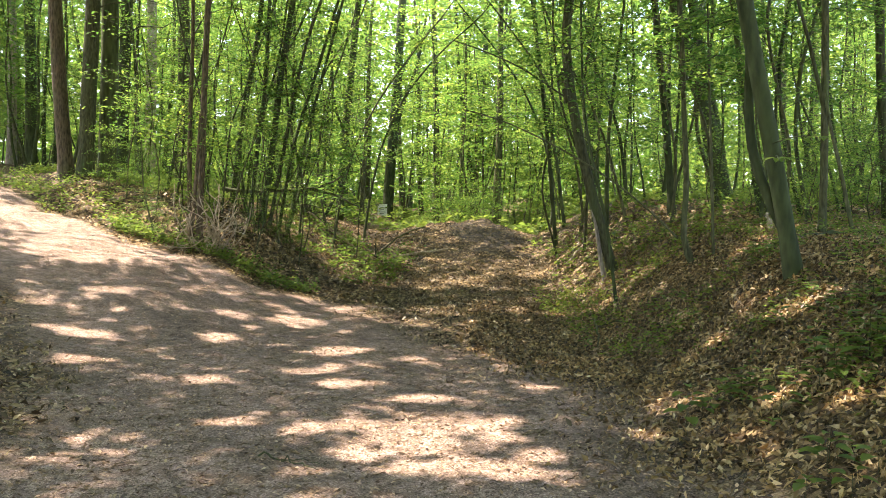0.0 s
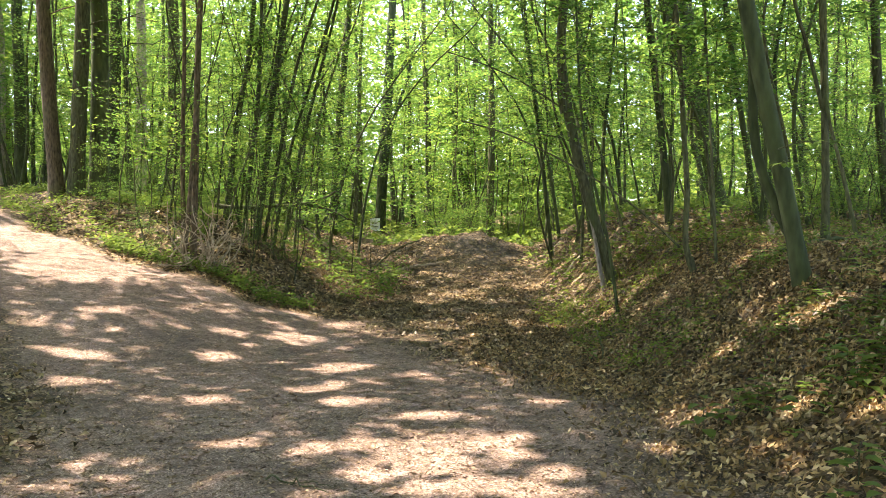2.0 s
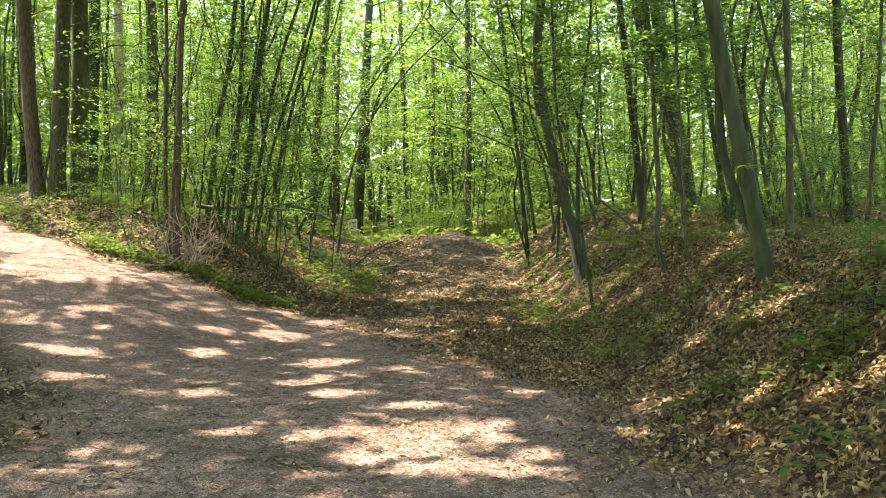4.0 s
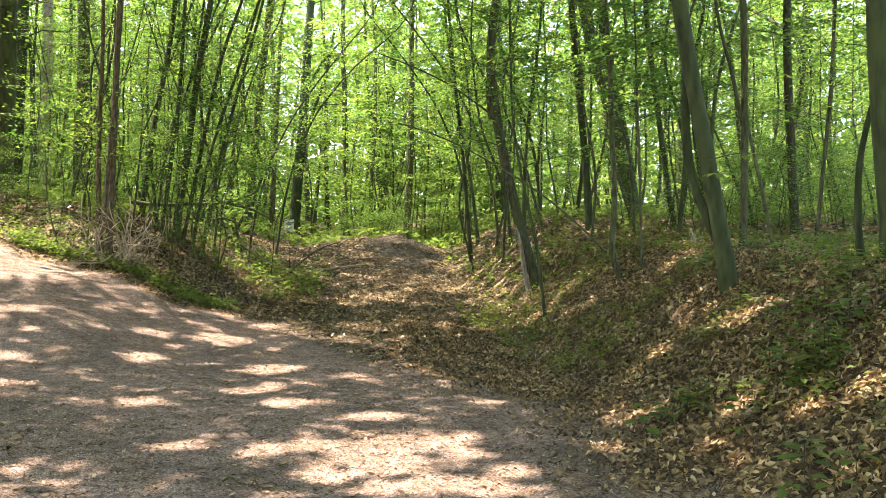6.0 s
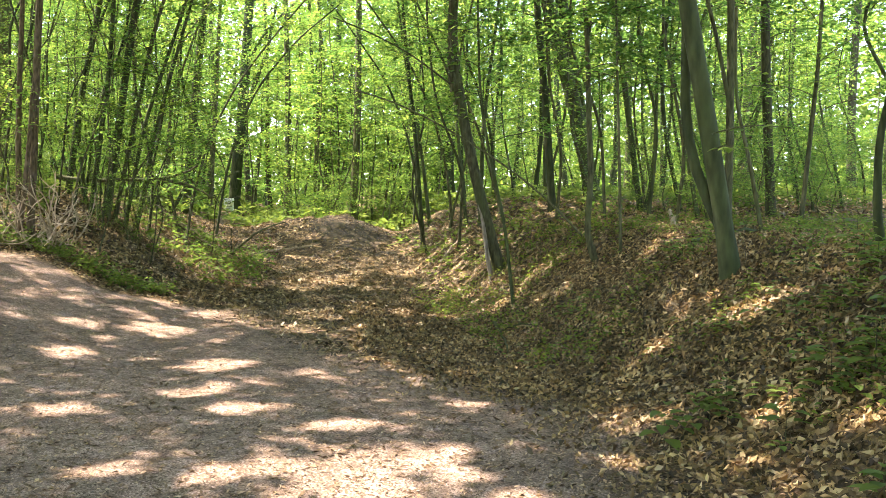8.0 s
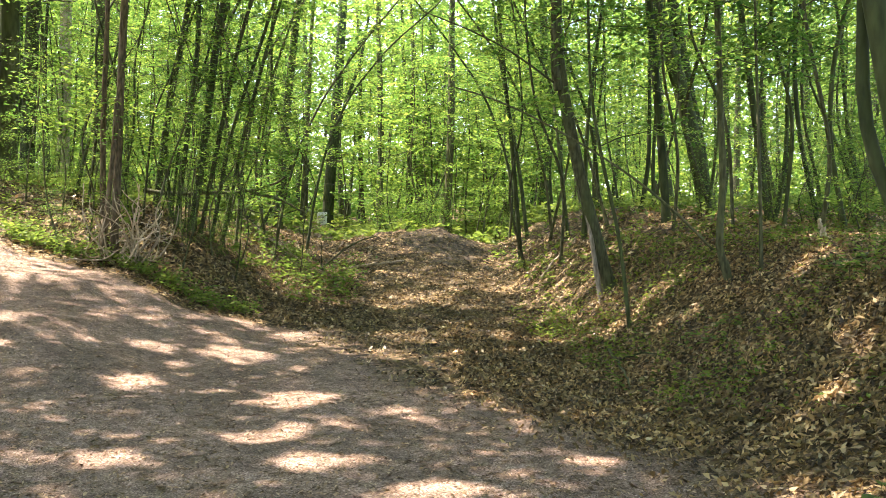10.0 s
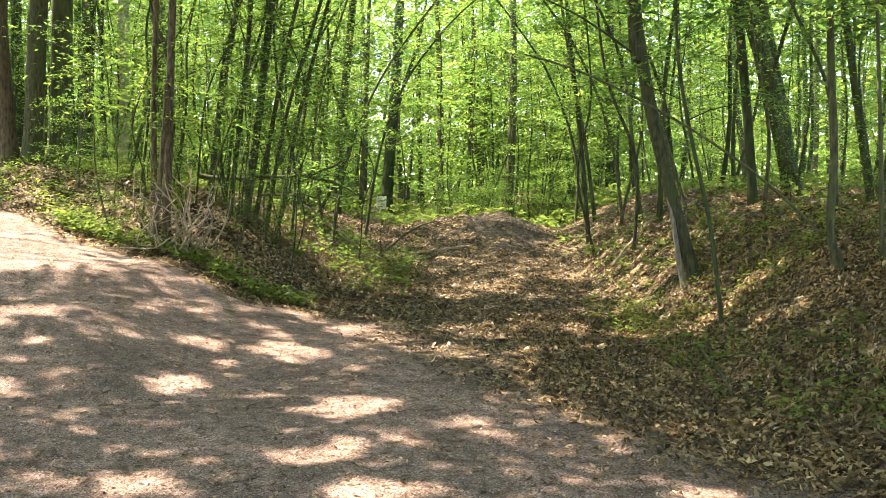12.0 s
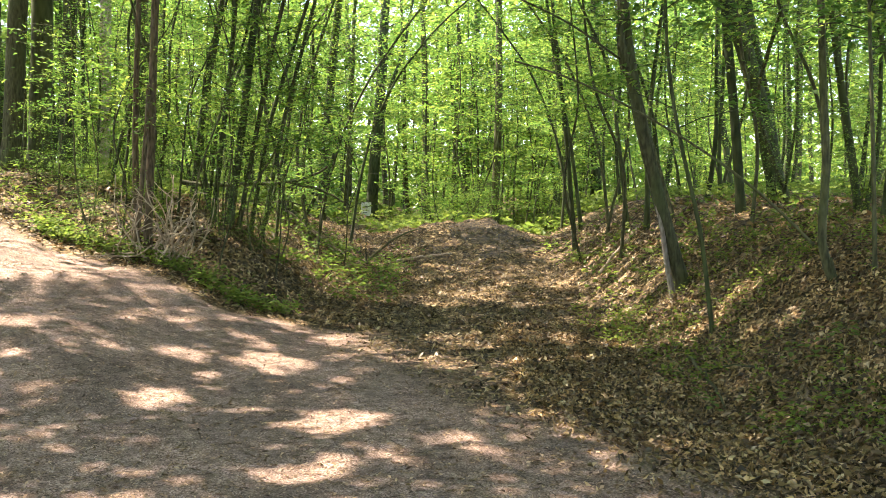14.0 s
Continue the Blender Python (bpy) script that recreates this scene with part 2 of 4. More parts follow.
def ripple(x, y, wave):
    """Smooth uneven field of about -1..1 whose hills are about that many metres long."""
    out = 0
    for a, b, c in WAVES[:12]:
        out = out + np.sin((a * x + b * y) * 6.28 / wave + c * 9)
    return out / 4.2


# ---- the lie of the land ----
def slope(x, y):
    s = np.maximum(-0.75 * x + 0.66 * (np.minimum(y, 18.5) - 8), 0)
    far = np.clip(s - 19, 0, 60)
    return 0.012 * np.minimum(s, 8) ** 2 + 0.22 * np.clip(s - 8, 0, 11) + 0.03 * far + 0.04 * np.clip(y - 18.5, 0, 60)


def road_edge(x):
    return 15.05 + np.maximum(-3.3 - x, 0) * 0.42 + np.maximum(-8 - x, 0) * 0.5 + 0.12 * np.sin(x * 2.3)


def height(x, y):
    x, y = np.asarray(x, float), np.asarray(y, float)
    mid = 0.09 * step01((y - 10) / 3) + 0.26 * step01((y - 13) / 8) + 0.058 * np.clip(y - 20, 0, 60)
    bank = 0.62 * step01((y - road_edge(x)) / 1.7) * step01((-2.2 - x) / 1.6) * step01((x + 14) / 5) * (1 - 0.8 * step01((y - 20) / 7))
    left = slope(x, y) + bank
    w = step01((x + 4.9) / 3.7)
    z = left * (1 - w) + mid * w
    foot = 1.22 + 0.03 * np.clip(y, -5, 40)
    top = 1.4 + 0.03 * np.clip(y - 8, -8, 14)
    z = z + top * step01((x - foot) / 2.7) * (1 - 0.45 * step01((y - 22) / 14)) + 0.04 * np.clip(x - 4, 0, 40)
    gx, gy = (x - 0.55), (y - 27.8)
    d = np.sqrt((gx / np.where(gx < 0, 3.5, 2.3)) ** 2 + (gy / np.where(gy < 0, 3.4, 2.2)) ** 2)
    z = z + 0.95 * np.exp(-d ** 2.5) * (1 + 0.07 * ripple(x, y, 1.1)) + 0.05 * ripple(x, y, 0.6) * np.exp(-d ** 2.5)
    z = z + 0.10 * np.exp(-((x - 0.9) / 0.6) ** 2 - (gy / 0.8) ** 2)
    near = step01((np.abs(x) - 1.0) / 3)
    z = z + 0.035 * ripple(x, y, 2.4) * near + 0.012 * ripple(x + 7, y, 0.9) + 0.012 * ripple(x, y, 1.3) * (1 - near)
    far = np.hypot(x, y - 15)
    return z + 0.5 * ripple(x, y, 60) * step01((far - 50) / 60)


def worn(x, y):
    """1 on the trodden gravel, 0 in the leaf litter."""
    x, y = np.asarray(x, float), np.asarray(y, float)
    wob = 0.22 * ripple(x, y, 1.7)
    right = 1.6 - np.clip(y - 7.5, 0, 40) * 0.48 + wob
    a = step01((right - x) / 2.6 + 0.5)
    b = step01((road_edge(x) - 0.15 + wob * 0.5 - y) / 0.5)
    c = step01((x + 4.3 + 0.58 * np.clip(y - 6.9, -1, 14) + 1.3 * np.clip(y - 11.5, 0, 10) + wob) / 1.6)
    return a * b * c


def bare_soil(x, y):
    """1 where the mound's crest shows dark earth."""
    d = ((x - 0.9) / 1.3) ** 2 + ((y - 26.4) / 2.0) ** 2 + 0.5 * ripple(x, y, 1.2)
    e = ((x - 1.2) / 1.0) ** 2 + ((y - 25.6) / 1.8) ** 2 + 0.9 * ripple(x, y, 0.9)
    return np.maximum(0.62 * step01(1.3 - d), 0.5 * step01(1.0 - e))


def floor_z(x, y):
    return float(height(x, y))


gx = np.concatenate([-np.geomspace(260, 16, 34), np.arange(-15, -7, 0.25), np.arange(-7, 6.5, 0.11), np.arange(6.5, 14, 0.3), np.geomspace(14.5, 260, 34)])
gy = np.concatenate([-np.geomspace(220, 6, 26), np.arange(-5, 3, 0.4), np.arange(3, 17, 0.11), np.arange(17, 34, 0.2), np.geomspace(34.4, 300, 44)])
GX, GY = np.meshgrid(gx, gy)
GZ = height(GX, GY)
GW = worn(GX, GY)
nx, ny = len(gx), len(gy)
ii, jj = np.meshgrid(np.arange(ny - 1), np.arange(nx - 1), indexing="ij")
FACES = np.stack([ii * nx + jj, ii * nx + jj + 1, (ii + 1) * nx + jj + 1, (ii + 1) * nx + jj], -1).reshape(-1, 4)
on_road = (GW.ravel()[FACES].mean(1) > 0.5)
ALL = np.stack([GX.ravel(), GY.ravel(), GZ.ravel()], 1)


def sheet(name, faces, label, category):
    used, inv = np.unique(faces, return_inverse=True)
    me = mesh_from(name, ALL[used], inv.reshape(-1, 4), [FLOOR], smooth=True)
    at = me.attributes.new("worn", "FLOAT", "POINT")
    at.data.foreach_set("value", GW.ravel()[used].astype(np.float32))
    at = me.attributes.new("soil", "FLOAT", "POINT")
    at.data.foreach_set("value", bare_soil(ALL[used, 0], ALL[used, 1]).astype(np.float32))
    return tagged(new(name, me), label, category, kind="structure")


sheet("ground", FACES[~on_road], "forest floor of brown leaf litter rising in banks and a mound", "ground")
sheet("road", FACES[on_road], "trodden gravel forest road strewn with leaf bits", "road")

# ---- hand-placed sun patches: gaps cut into the leaves overhead ----
ROAD_SUN_PATCHES = [(-0.25, 5.85, 0.65, 0.5), (-0.8, 6.15, 0.45, 0.3), (0.2, 6.35, 0.5, 0.38), (0.6, 5.5, 0.2, 0.16), (0.1, 5.2, 0.55, 0.34), (-1.6, 6.3, 0.25, 0.17),
             (-2.4, 12.1, 0.5, 0.42), (-3.2, 12.1, 0.4, 0.35), (-2.95, 10.45, 0.3, 0.35), (-1.4, 8.6, 0.45, 0.2), (-2.4, 7.85, 0.26, 0.2), (-4.3, 9.75, 0.4, 0.25),
             (-3.75, 8.25, 0.25, 0.35), (-0.9, 7.9, 0.35, 0.22), (-0.2, 7.25, 0.4, 0.2), (-1.3, 10.0, 0.5, 0.4), (-6.6, 14.6, 1.1, 1.2), (-6.0, 16.2, 0.9, 0.5), (-7.8, 16.0, 1.3, 0.9), (-4.86, 15.6, 0.5, 0.4),
             (-5.0, 11.9, 0.4, 0.25), (-9.6, 16.6, 1.6, 0.8), (-3.9, 14.9, 0.5, 0.25)]
WOOD_SUN_PATCHES = [(0.1, 19.6, 0.8, 1.1), (-0.45, 17.7, 0.4, 0.35), (0.23, 12.4, 0.18, 0.3), (-1.8, 16.8, 0.3, 0.4), (2.32, 16.85, 0.2, 0.35), (1.45, 6.15, 0.14, 0.22),
             (1.87, 6.68, 0.22, 0.12), (1.93, 5.48, 0.18, 0.1), (2.25, 5.8, 0.14, 0.14), (2.6, 4.95, 0.2, 0.1), (2.38, 5.25, 0.14, 0.1), (3.97, 10.6, 0.2, 0.3),
             (0.84, 7.9, 0.2, 0.2), (1.08, 14.1, 0.2, 0.3), (-2.9, 18.6, 1.0, 1.2), (-3.4, 22.3, 1.1, 1.6), (-4.9, 23.5, 1.6, 1.6), (-4.4, 17.2, 1.2, 0.6), (4.4, 7.4, 0.16, 0.4),
             (-3.4, 15.8, 0.9, 0.5), (-2.4, 16.6, 0.8, 0.7), (-3.4, 17.3, 1.0, 0.8), (-2.9, 15.6, 0.7, 0.5), (-4.6, 16.4, 0.7, 0.4), (5.0, 12.0, 0.5, 0.6)]


def sunlight(x, y):
    """How much sun to let through to this spot, 0 to 1; set by hand for each area."""
    dapple = ripple(x + 3, y * 0.8, 1.25) * 0.5 + ripple(x + 11, y, 0.55) * 0.4
    edge = 0.8 + 0.2 * step01((-1.2 - x) / 0.8) * step01((7.5 - y) / 1.5) - 0.38 * step01((x - 1.4) / 1.0) - 0.24 * step01((1.0 - x) / 1.5) * step01((y - 7.5) / 2) - 1.1 * step01((-1.5 - x) / 2) * step01((x + 8) / 2) * step01((y - 15) / 2)
    edge = edge - 0.36 * step01((x + 5) / 1.5) * step01((3.5 - x) / 1.5) * step01((y - 11) / 2)
    edge = edge - 0.25 * step01((x - 3.4) / 1.0) * step01((y - 8) / 2)
    light = 0.85 * np.clip((dapple - edge) / 0.5 + 0.5, 0, 1)
    uneven = 0.38 * ripple(x, y, 0.7) + 0.35 * ripple(x + 5, y, 0.3)
    for cx, cy, rx, ry in ROAD_SUN_PATCHES + WOOD_SUN_PATCHES:
        d = ((x - cx) / rx) ** 2 + ((y - cy) / ry) ** 2
        light = np.maximum(light, np.clip((1.0 - d - uneven) / 0.7 + 0.45, 0, 1))
    return light


def shading(c):
    """Which leaves stay: those whose shade falls outside the hand-placed sun patches."""
    z = c[:, 2]
    g = np.zeros(len(c))
    for _ in range(2):
        x, y = c[:, 0] - SUN.x / SUN.z * (z - g), c[:, 1] - SUN.y / SUN.z * (z - g)
        g = height(x, y)
    near = (x > -12) & (x < 11) & (y > 2) & (y < 25.5)
    chance = (np.sin(c[:, 0] * 127.1 + c[:, 1] * 311.7 + z * 74.7) * 43758.5) % 1.0
    return ~(near & (chance < sunlight(x, y)) & (z - g > 3.2)) & ~(open_line(c[:, 0], c[:, 1]) & (c[:, 2] < 3.3))


def open_line(x, y):
    """The clear view through the stems to the notice board."""
    return (np.abs(x + 0.092 * y) < 0.7) & (y > 15) & (y < 44)


# ---- trees ----
CANOPY = []          # tall stems that carry the added leaf roof


def limbs_and_leaves(rng, axis, radius, low, high, count, reach, leaf, per=26, rise=0.35, keep=None, sub=3, twigs=True):
    """Limbs from the stem between two heights, each with flat sprays; verts, quads, materials."""
    tubes, cen, azs = [], [], []
    z = axis[:, 2]
    for i in range(count):
        h = low + (high - low) * ((i + rng.uniform(0, 1)) / count)
        k = min(np.searchsorted(z, h), len(z) - 1)
        base = axis[k]
        az = i * 2.4 + rng.uniform(-0.5, 0.5)
        ln = reach * rng.uniform(0.55, 1.15) * (1.05 - 0.5 * (h - low) / max(high - low, 0.1))
        d = np.array([math.cos(az), math.sin(az), 0])
        u = np.linspace(0, 1, 6)[:, None]
        sag = rng.uniform(0.25, 0.5)
        line = base + d * ln * u + np.array([0, 0, 1.0]) * ln * (rise * 1.6 * u - sag * u * u) + rng.normal(0, 0.03 * ln, (6, 3)) * u
        tubes.append(tube(line, np.linspace(max(0.007, radius * 0.3), 0.003, 6), 4))
        for s in np.linspace(0.35, 1.0, sub + 1):
            p = line[0] + (line[min(5, int(round(s * 5)))] - line[0])
            off = rng.normal(0, 0.16 * ln, 3) * np.array([1, 1, 0.45])
            cen.append(p + off)
            azs.append(az + rng.uniform(-0.9, 0.9))
            if twigs:
                tubes.append(tube(np.stack([p, p + off]), [0.005, 0.002], 3))
    lv, lq = sprays(rng, np.array(cen), np.array(azs), per, 0.5 + 0.3 * reach, 0.8 + 0.2 * reach, leaf, keep=keep)
    tv, tq = joined(tubes)
    return tv, tq, lv, lq


def crown_mesh(name, tv, tq, lv, lq, bark, leaf=None):
    v, q = joined([(tv, tq), (lv, lq)])
    idx = np.r_[np.zeros(len(tq), int), np.ones(len(lq), int)]
    return mesh_from(name, v, q, [bark, leaf or LEAF], idx, smooth=idx == 0)


def stem_axis(pts, height_m, n=26, rng=None):
    """The stem's line: the given bends, then on upward in the same lean, slowly straightening."""
    p = [np.array(a, float) for a in pts]
    g = floor_z(p[0][0], p[0][1])
    p[0][2] = g - 0.12
    d = p[-1] - p[-2]
    d = d / max(d[2], 0.2)
    d[:2] = np.clip(d[:2], -0.35, 0.35)
    while p[-1][2] < g + height_m:
        d[:2] *= 0.8
        wob = rng.normal(0, 0.12, 2) if rng is not None else np.zeros(2)
        p.append(p[-1] + np.array([d[0] * 2 + wob[0], d[1] * 2 + wob[1], 2.0]))
    return smooth_path(p, n)


def tree(label, pts, r, tall, bark=None, limbs=0, low=1.5, high=6.5, reach=1.3, leaf=0.085, seed=1, stems=(), group="", roof=True, sides=10, per=26, kind="tree"):
    """A tree that stands where the first point says. stems: further stems of the same tree, each (points, radius)."""
    rng = np.random.RandomState(seed)
    bark = bark or BARK
    axis = stem_axis(pts, tall, 34, rng)
    x, y = pts[0][0], pts[0][1]
    root = tagged(new(kind), label, "tree", group)
    base = Vector((x, y, floor_z(x, y)))
    root.location = base
    o = np.array(base)
    f = np.linspace(0, 1, 34)
    rad = r * (1 - 0.75 * f ** 1.3)
    flare = np.clip(1 - (axis[:, 2] - axis[0, 2]) / 0.5, 0, 1)
    rad = rad * (1 + 0.3 * flare ** 2)
    v, q = tube(axis - o, rad, sides, rng, 0.035)
    part("trunk", mesh_from("trunk", v, q, [bark], smooth=True), root)
    for spts, sr, *other in stems:
        sp = smooth_path(spts, 16)
        sv, sq = tube(sp - o, sr * (1 - 0.45 * np.linspace(0, 1, 16)), 8, rng, 0.06)
        part("stem", mesh_from("stem", sv, sq, [other[0] if other else bark], smooth=True), root)
    if limbs:
        z0 = base.z
        tv, tq, lv, lq = limbs_and_leaves(rng, axis, r * 0.4, z0 + low, z0 + high, int(limbs * (1.0 if x < -2.4 and y < 20 else 2.2)), reach, leaf * 1.15, per, keep=shading)
        part("crown", crown_mesh("crown", tv - o, tq, lv - o, lq, bark), root, "bright green leaves in flat layers")
    if roof and tall > 12:
        CANOPY.append((root, axis, bark))
    return root


G = "young trees of the wood"
# by the mound track, on the bank
tree("leaning grey tree with a broken top on the leaf bank", [(2.87, 14.9, .65), (2.59, 14.9, 1.61), (2.30, 14.9, 2.59), (2.01, 14.9, 3.94), (1.85, 14.9, 4.95), (1.93, 14.9, 5.63)],
     0.10, 13, BARK_DARK, 9, 3.4, 8.5, 1.8, seed=11,
     # the second stem's pale colour stands in for sun falling on it
     stems=[([(2.70, 14.82, .55), (2.60, 14.83, 1.0), (2.50, 14.86, 1.7), (2.32, 14.9, 2.4)], 0.045, BARK_PALE_OR_SUNLIT), ([(1.98, 14.88, 3.8), (1.91, 14.85, 4.1), (1.87, 14.84, 4.4)], 0.085),
            ([(1.88, 14.8, 3.9), (1.49, 14.7, 4.14), (1.1, 14.6, 4.36), (.5, 14.5, 4.6), (-.1, 14.3, 4.75)], 0.018)])
curved = tree("curved dark grey tree with a second stem on the bank", [(3.34, 8.15, .91), (3.25, 8.15, 1.46), (3.15, 8.15, 2.06), (2.99, 8.15, 2.71), (2.86, 8.15, 3.3), (2.76, 8.15, 3.73)],
     0.085, 15, BARK, 7, 3.6, 8, 2.0, seed=12,
     stems=[([(3.24, 8.2, 1.5), (3.04, 8.28, 1.93), (2.89, 8.3, 2.27), (2.86, 8.3, 2.55), (2.9, 8.3, 2.92), (2.91, 8.3, 3.25), (2.86, 8.32, 4.0), (2.9, 8.4, 6)], 0.055)])
tree("thin forked tree with a long bare branch", [(3.32, 11.5, .53), (3.24, 11.5, 1.0), (3.07, 11.5, 1.44), (3.19, 11.5, 1.77), (3.21, 11.5, 2.16), (3.14, 11.5, 2.7), (3.10, 11.5, 3.8)],
     0.042, 7, BARK_DARK, 8, 2.2, 6.5, 1.2, seed=13,
     stems=[([(3.08, 11.5, 1.42), (2.73, 11.5, 1.77), (2.29, 11.48, 2.12), (1.73, 11.45, 2.47), (1.28, 11.4, 2.7), (.62, 11.3, 3.0), (.1, 11.2, 3.1)], 0.016),
            ([(3.34, 11.48, .45), (3.30, 11.48, .95), (3.23, 11.5, 1.3)], 0.06)])
tree("slender sapling beside the leaning tree", [(2.46, 12.5, .61), (2.29, 12.5, 1.6), (2.15, 12.5, 2.1), (1.98, 12.5, 2.83), (1.88, 12.5, 3.44)], 0.026, 6, BARK, 7, 2.0, 5.5, 1.1, seed=14, group=G, kind="sapling")
tree("large double-stemmed tree with rough bark", [(7.01, 21.7, 1.97), (6.62, 21.7, 3.94), (6.27, 21.7, 5.4), (5.73, 21.7, 6.71), (5.56, 21.7, 7.58)], 0.205, 19, BARK, 10, 3.5, 12, 2.2, seed=15,
     stems=[([(7.12, 21.9, 1.8), (6.95, 21.9, 3.2), (6.75, 21.9, 4.3), (6.39, 21.9, 5.88), (6.01, 21.9, 7.65), (5.8, 22, 12)], 0.19)])
tree("straight grey tree on the bank top", [(4.41, 17, 1.72), (4.28, 17, 3.38), (4.11, 17, 4.87), (3.94, 17, 6.24)], 0.08, 16, BARK, 9, 2.8, 9, 1.7, seed=16, group=G)
tree("slim leaning tree on the bank top", [(5.85, 16, 1.84), (5.56, 16, 3.51), (5.35, 16, 4.9), (5.18, 16, 5.97)], 0.058, 13, BARK, 9, 2.5, 8, 1.6, seed=17, group=G)
tree("dark slim tree with a forked stem", [(4.73, 10.8, 1.5), (4.75, 10.8, 2.34), (4.72, 10.8, 3.42), (4.71, 10.8, 4.5)], 0.05, 13, BARK_DARK, 8, 2.6, 8, 1.6, seed=18,
     stems=[([(4.72, 10.8, 3.1), (4.6, 10.8, 3.6), (4.49, 10.8, 4.07), (4.33, 10.8, 4.5), (4.1, 10.7, 6)], 0.028), ([(4.95, 10.2, 1.1), (4.87, 10.2, 1.4), (4.62, 10.2, 2.56), (4.52, 10.3, 2.97), (4.55, 10.4, 4.2)], 0.028)])
tree("stout smooth grey tree on the bank", [(4.30, 7.0, 1.37), (4.21, 7.0, 2.01), (4.13, 7.0, 2.77), (4.07, 7.0, 3.68)], 0.10, 16, BARK, 6, 3.6, 9, 2.0, seed=19,
     stems=[([(4.18, 7.25, 1.2), (4.12, 7.3, 1.6), (4.12, 7.3, 2.3), (4.2, 7.2, 2.9)], 0.04)])
tree("straight dark slim tree behind the bank", [(6.70, 13, 1.85), (6.58, 13, 3.24), (6.49, 13, 4.64), (6.47, 13, 5.39)], 0.075, 15, BARK_DARK, 9, 2.4, 9, 1.7, seed=20, group=G)
tree("thin sapling on the bank", [(3.42, 11, .85), (3.37, 11, 2.33), (3.31, 11, 3.44)], 0.02, 4.5, BARK_DARK, 6, 1.8, 4.3, 0.8, seed=21, group=G, kind="sapling")
tree("thin upright sapling on the bank top", [(5.87, 11, 1.78), (6.07, 11, 3.76), (6.10, 11, 4.95)], 0.03, 7, BARK_DARK, 9, 1.2, 6.5, 1.2, seed=22, group=G, kind="sapling")
# slender stems between the larger trees
def slender(x, y, lean, tall, r, seed, bark=None):
    g = floor_z(x, y)
    k = np.random.RandomState(seed + 900).normal(0, 0.035 * tall, (4, 2))
    tree("slender slanting stem of the underwood", [(x, y, g), (x + lean * 0.2 + k[0, 0], y + k[0, 1], g + tall * 0.22), (x + lean * 0.42 + k[1, 0], y + k[1, 1] * 2, g + tall * 0.42),
                                                    (x + lean * 0.75 + k[2, 0], y + k[2, 1] * 3, g + tall * 0.68), (x + lean + k[3, 0] * 1.5, y + k[3, 1] * 4, g + tall * 0.95)], r, tall, bark or BARK_DARK,
         8, tall * 0.3, tall, 1.2, seed=seed, group="slender stems of the underwood", roof=False, sides=7, kind="sapling")


for i, (x, y, lean, tall, r) in enumerate(((-4.7, 18.3, 1.3, 7.5, 0.028), (-3.9, 19.2, 1.9, 8, 0.026), (-5.6, 18.0, 0.6, 7, 0.024),
                                           (-6.1, 17.9, 0.9, 7, 0.025), (-5.0, 21, 1.6, 9, 0.045), (-3.4, 22, 1.0, 8, 0.035), (-4.2, 25, 0.9, 9, 0.05), (3.0, 19.5, -1.2, 8, 0.035),
                                           (3.5, 21, -1.5, 9, 0.045), (3.9, 19, -0.9, 8, 0.035), (4.6, 22.5, -1.6, 9, 0.045), (2.7, 22, -1.0, 8, 0.03), (5.1, 14.0, -0.5, 7, 0.03),
                                           (5.9, 18.5, -1.2, 9, 0.045), (7.5, 16, -0.6, 8, 0.035), (8.6, 18, 0.4, 9, 0.05), (6.9, 10.4, 0.5, 7, 0.03), (4.2, 13.6, -0.9, 7, 0.025))):
    slender(x, y, lean, tall, r, 200 + i, (BARK, BARK_DARK)[i % 2])
for i, (x, y, lean, tall, r) in enumerate(((-5.6, 16.6, 0.2, 3.6, 0.016), (-4.4, 16.4, 0.5, 4.2, 0.018), (-4.0, 16.7, 0.1, 3.2, 0.014), (-3.6, 16.9, 0.6, 4.0, 0.016), (-6.3, 17.2, -0.2, 3.6, 0.016),
                                           (-4.9, 17.2, 0.3, 4.5, 0.018), (-3.3, 17.6, 0.3, 3.0, 0.013), (-7.2, 17.9, 0.2, 3.8, 0.016), (-3.0, 19.9, 0.2, 2.6, 0.013), (-2.6, 21.2, 0.3, 3.0, 0.014))):
    slender(x, y, lean, tall, r, 240 + i)
def crooked(x, y, bends, tall, r, seed, bark):
    """A thin stem that wanders as it grows; bends are sideways shifts at even heights."""
    g = floor_z(x, y)
    n = len(bends)
    pts = [(x, y, g)] + [(x + b, y + 0.05 * i, g + tall * 0.9 * (i + 1) / n) for i, b in enumerate(bends)]
    tree("thin crooked stem of the underwood", pts, r, tall, bark, 9, tall * 0.25, tall, 1.3, seed=seed, group="crooked stems of the underwood", roof=False, sides=7, kind="sapling")


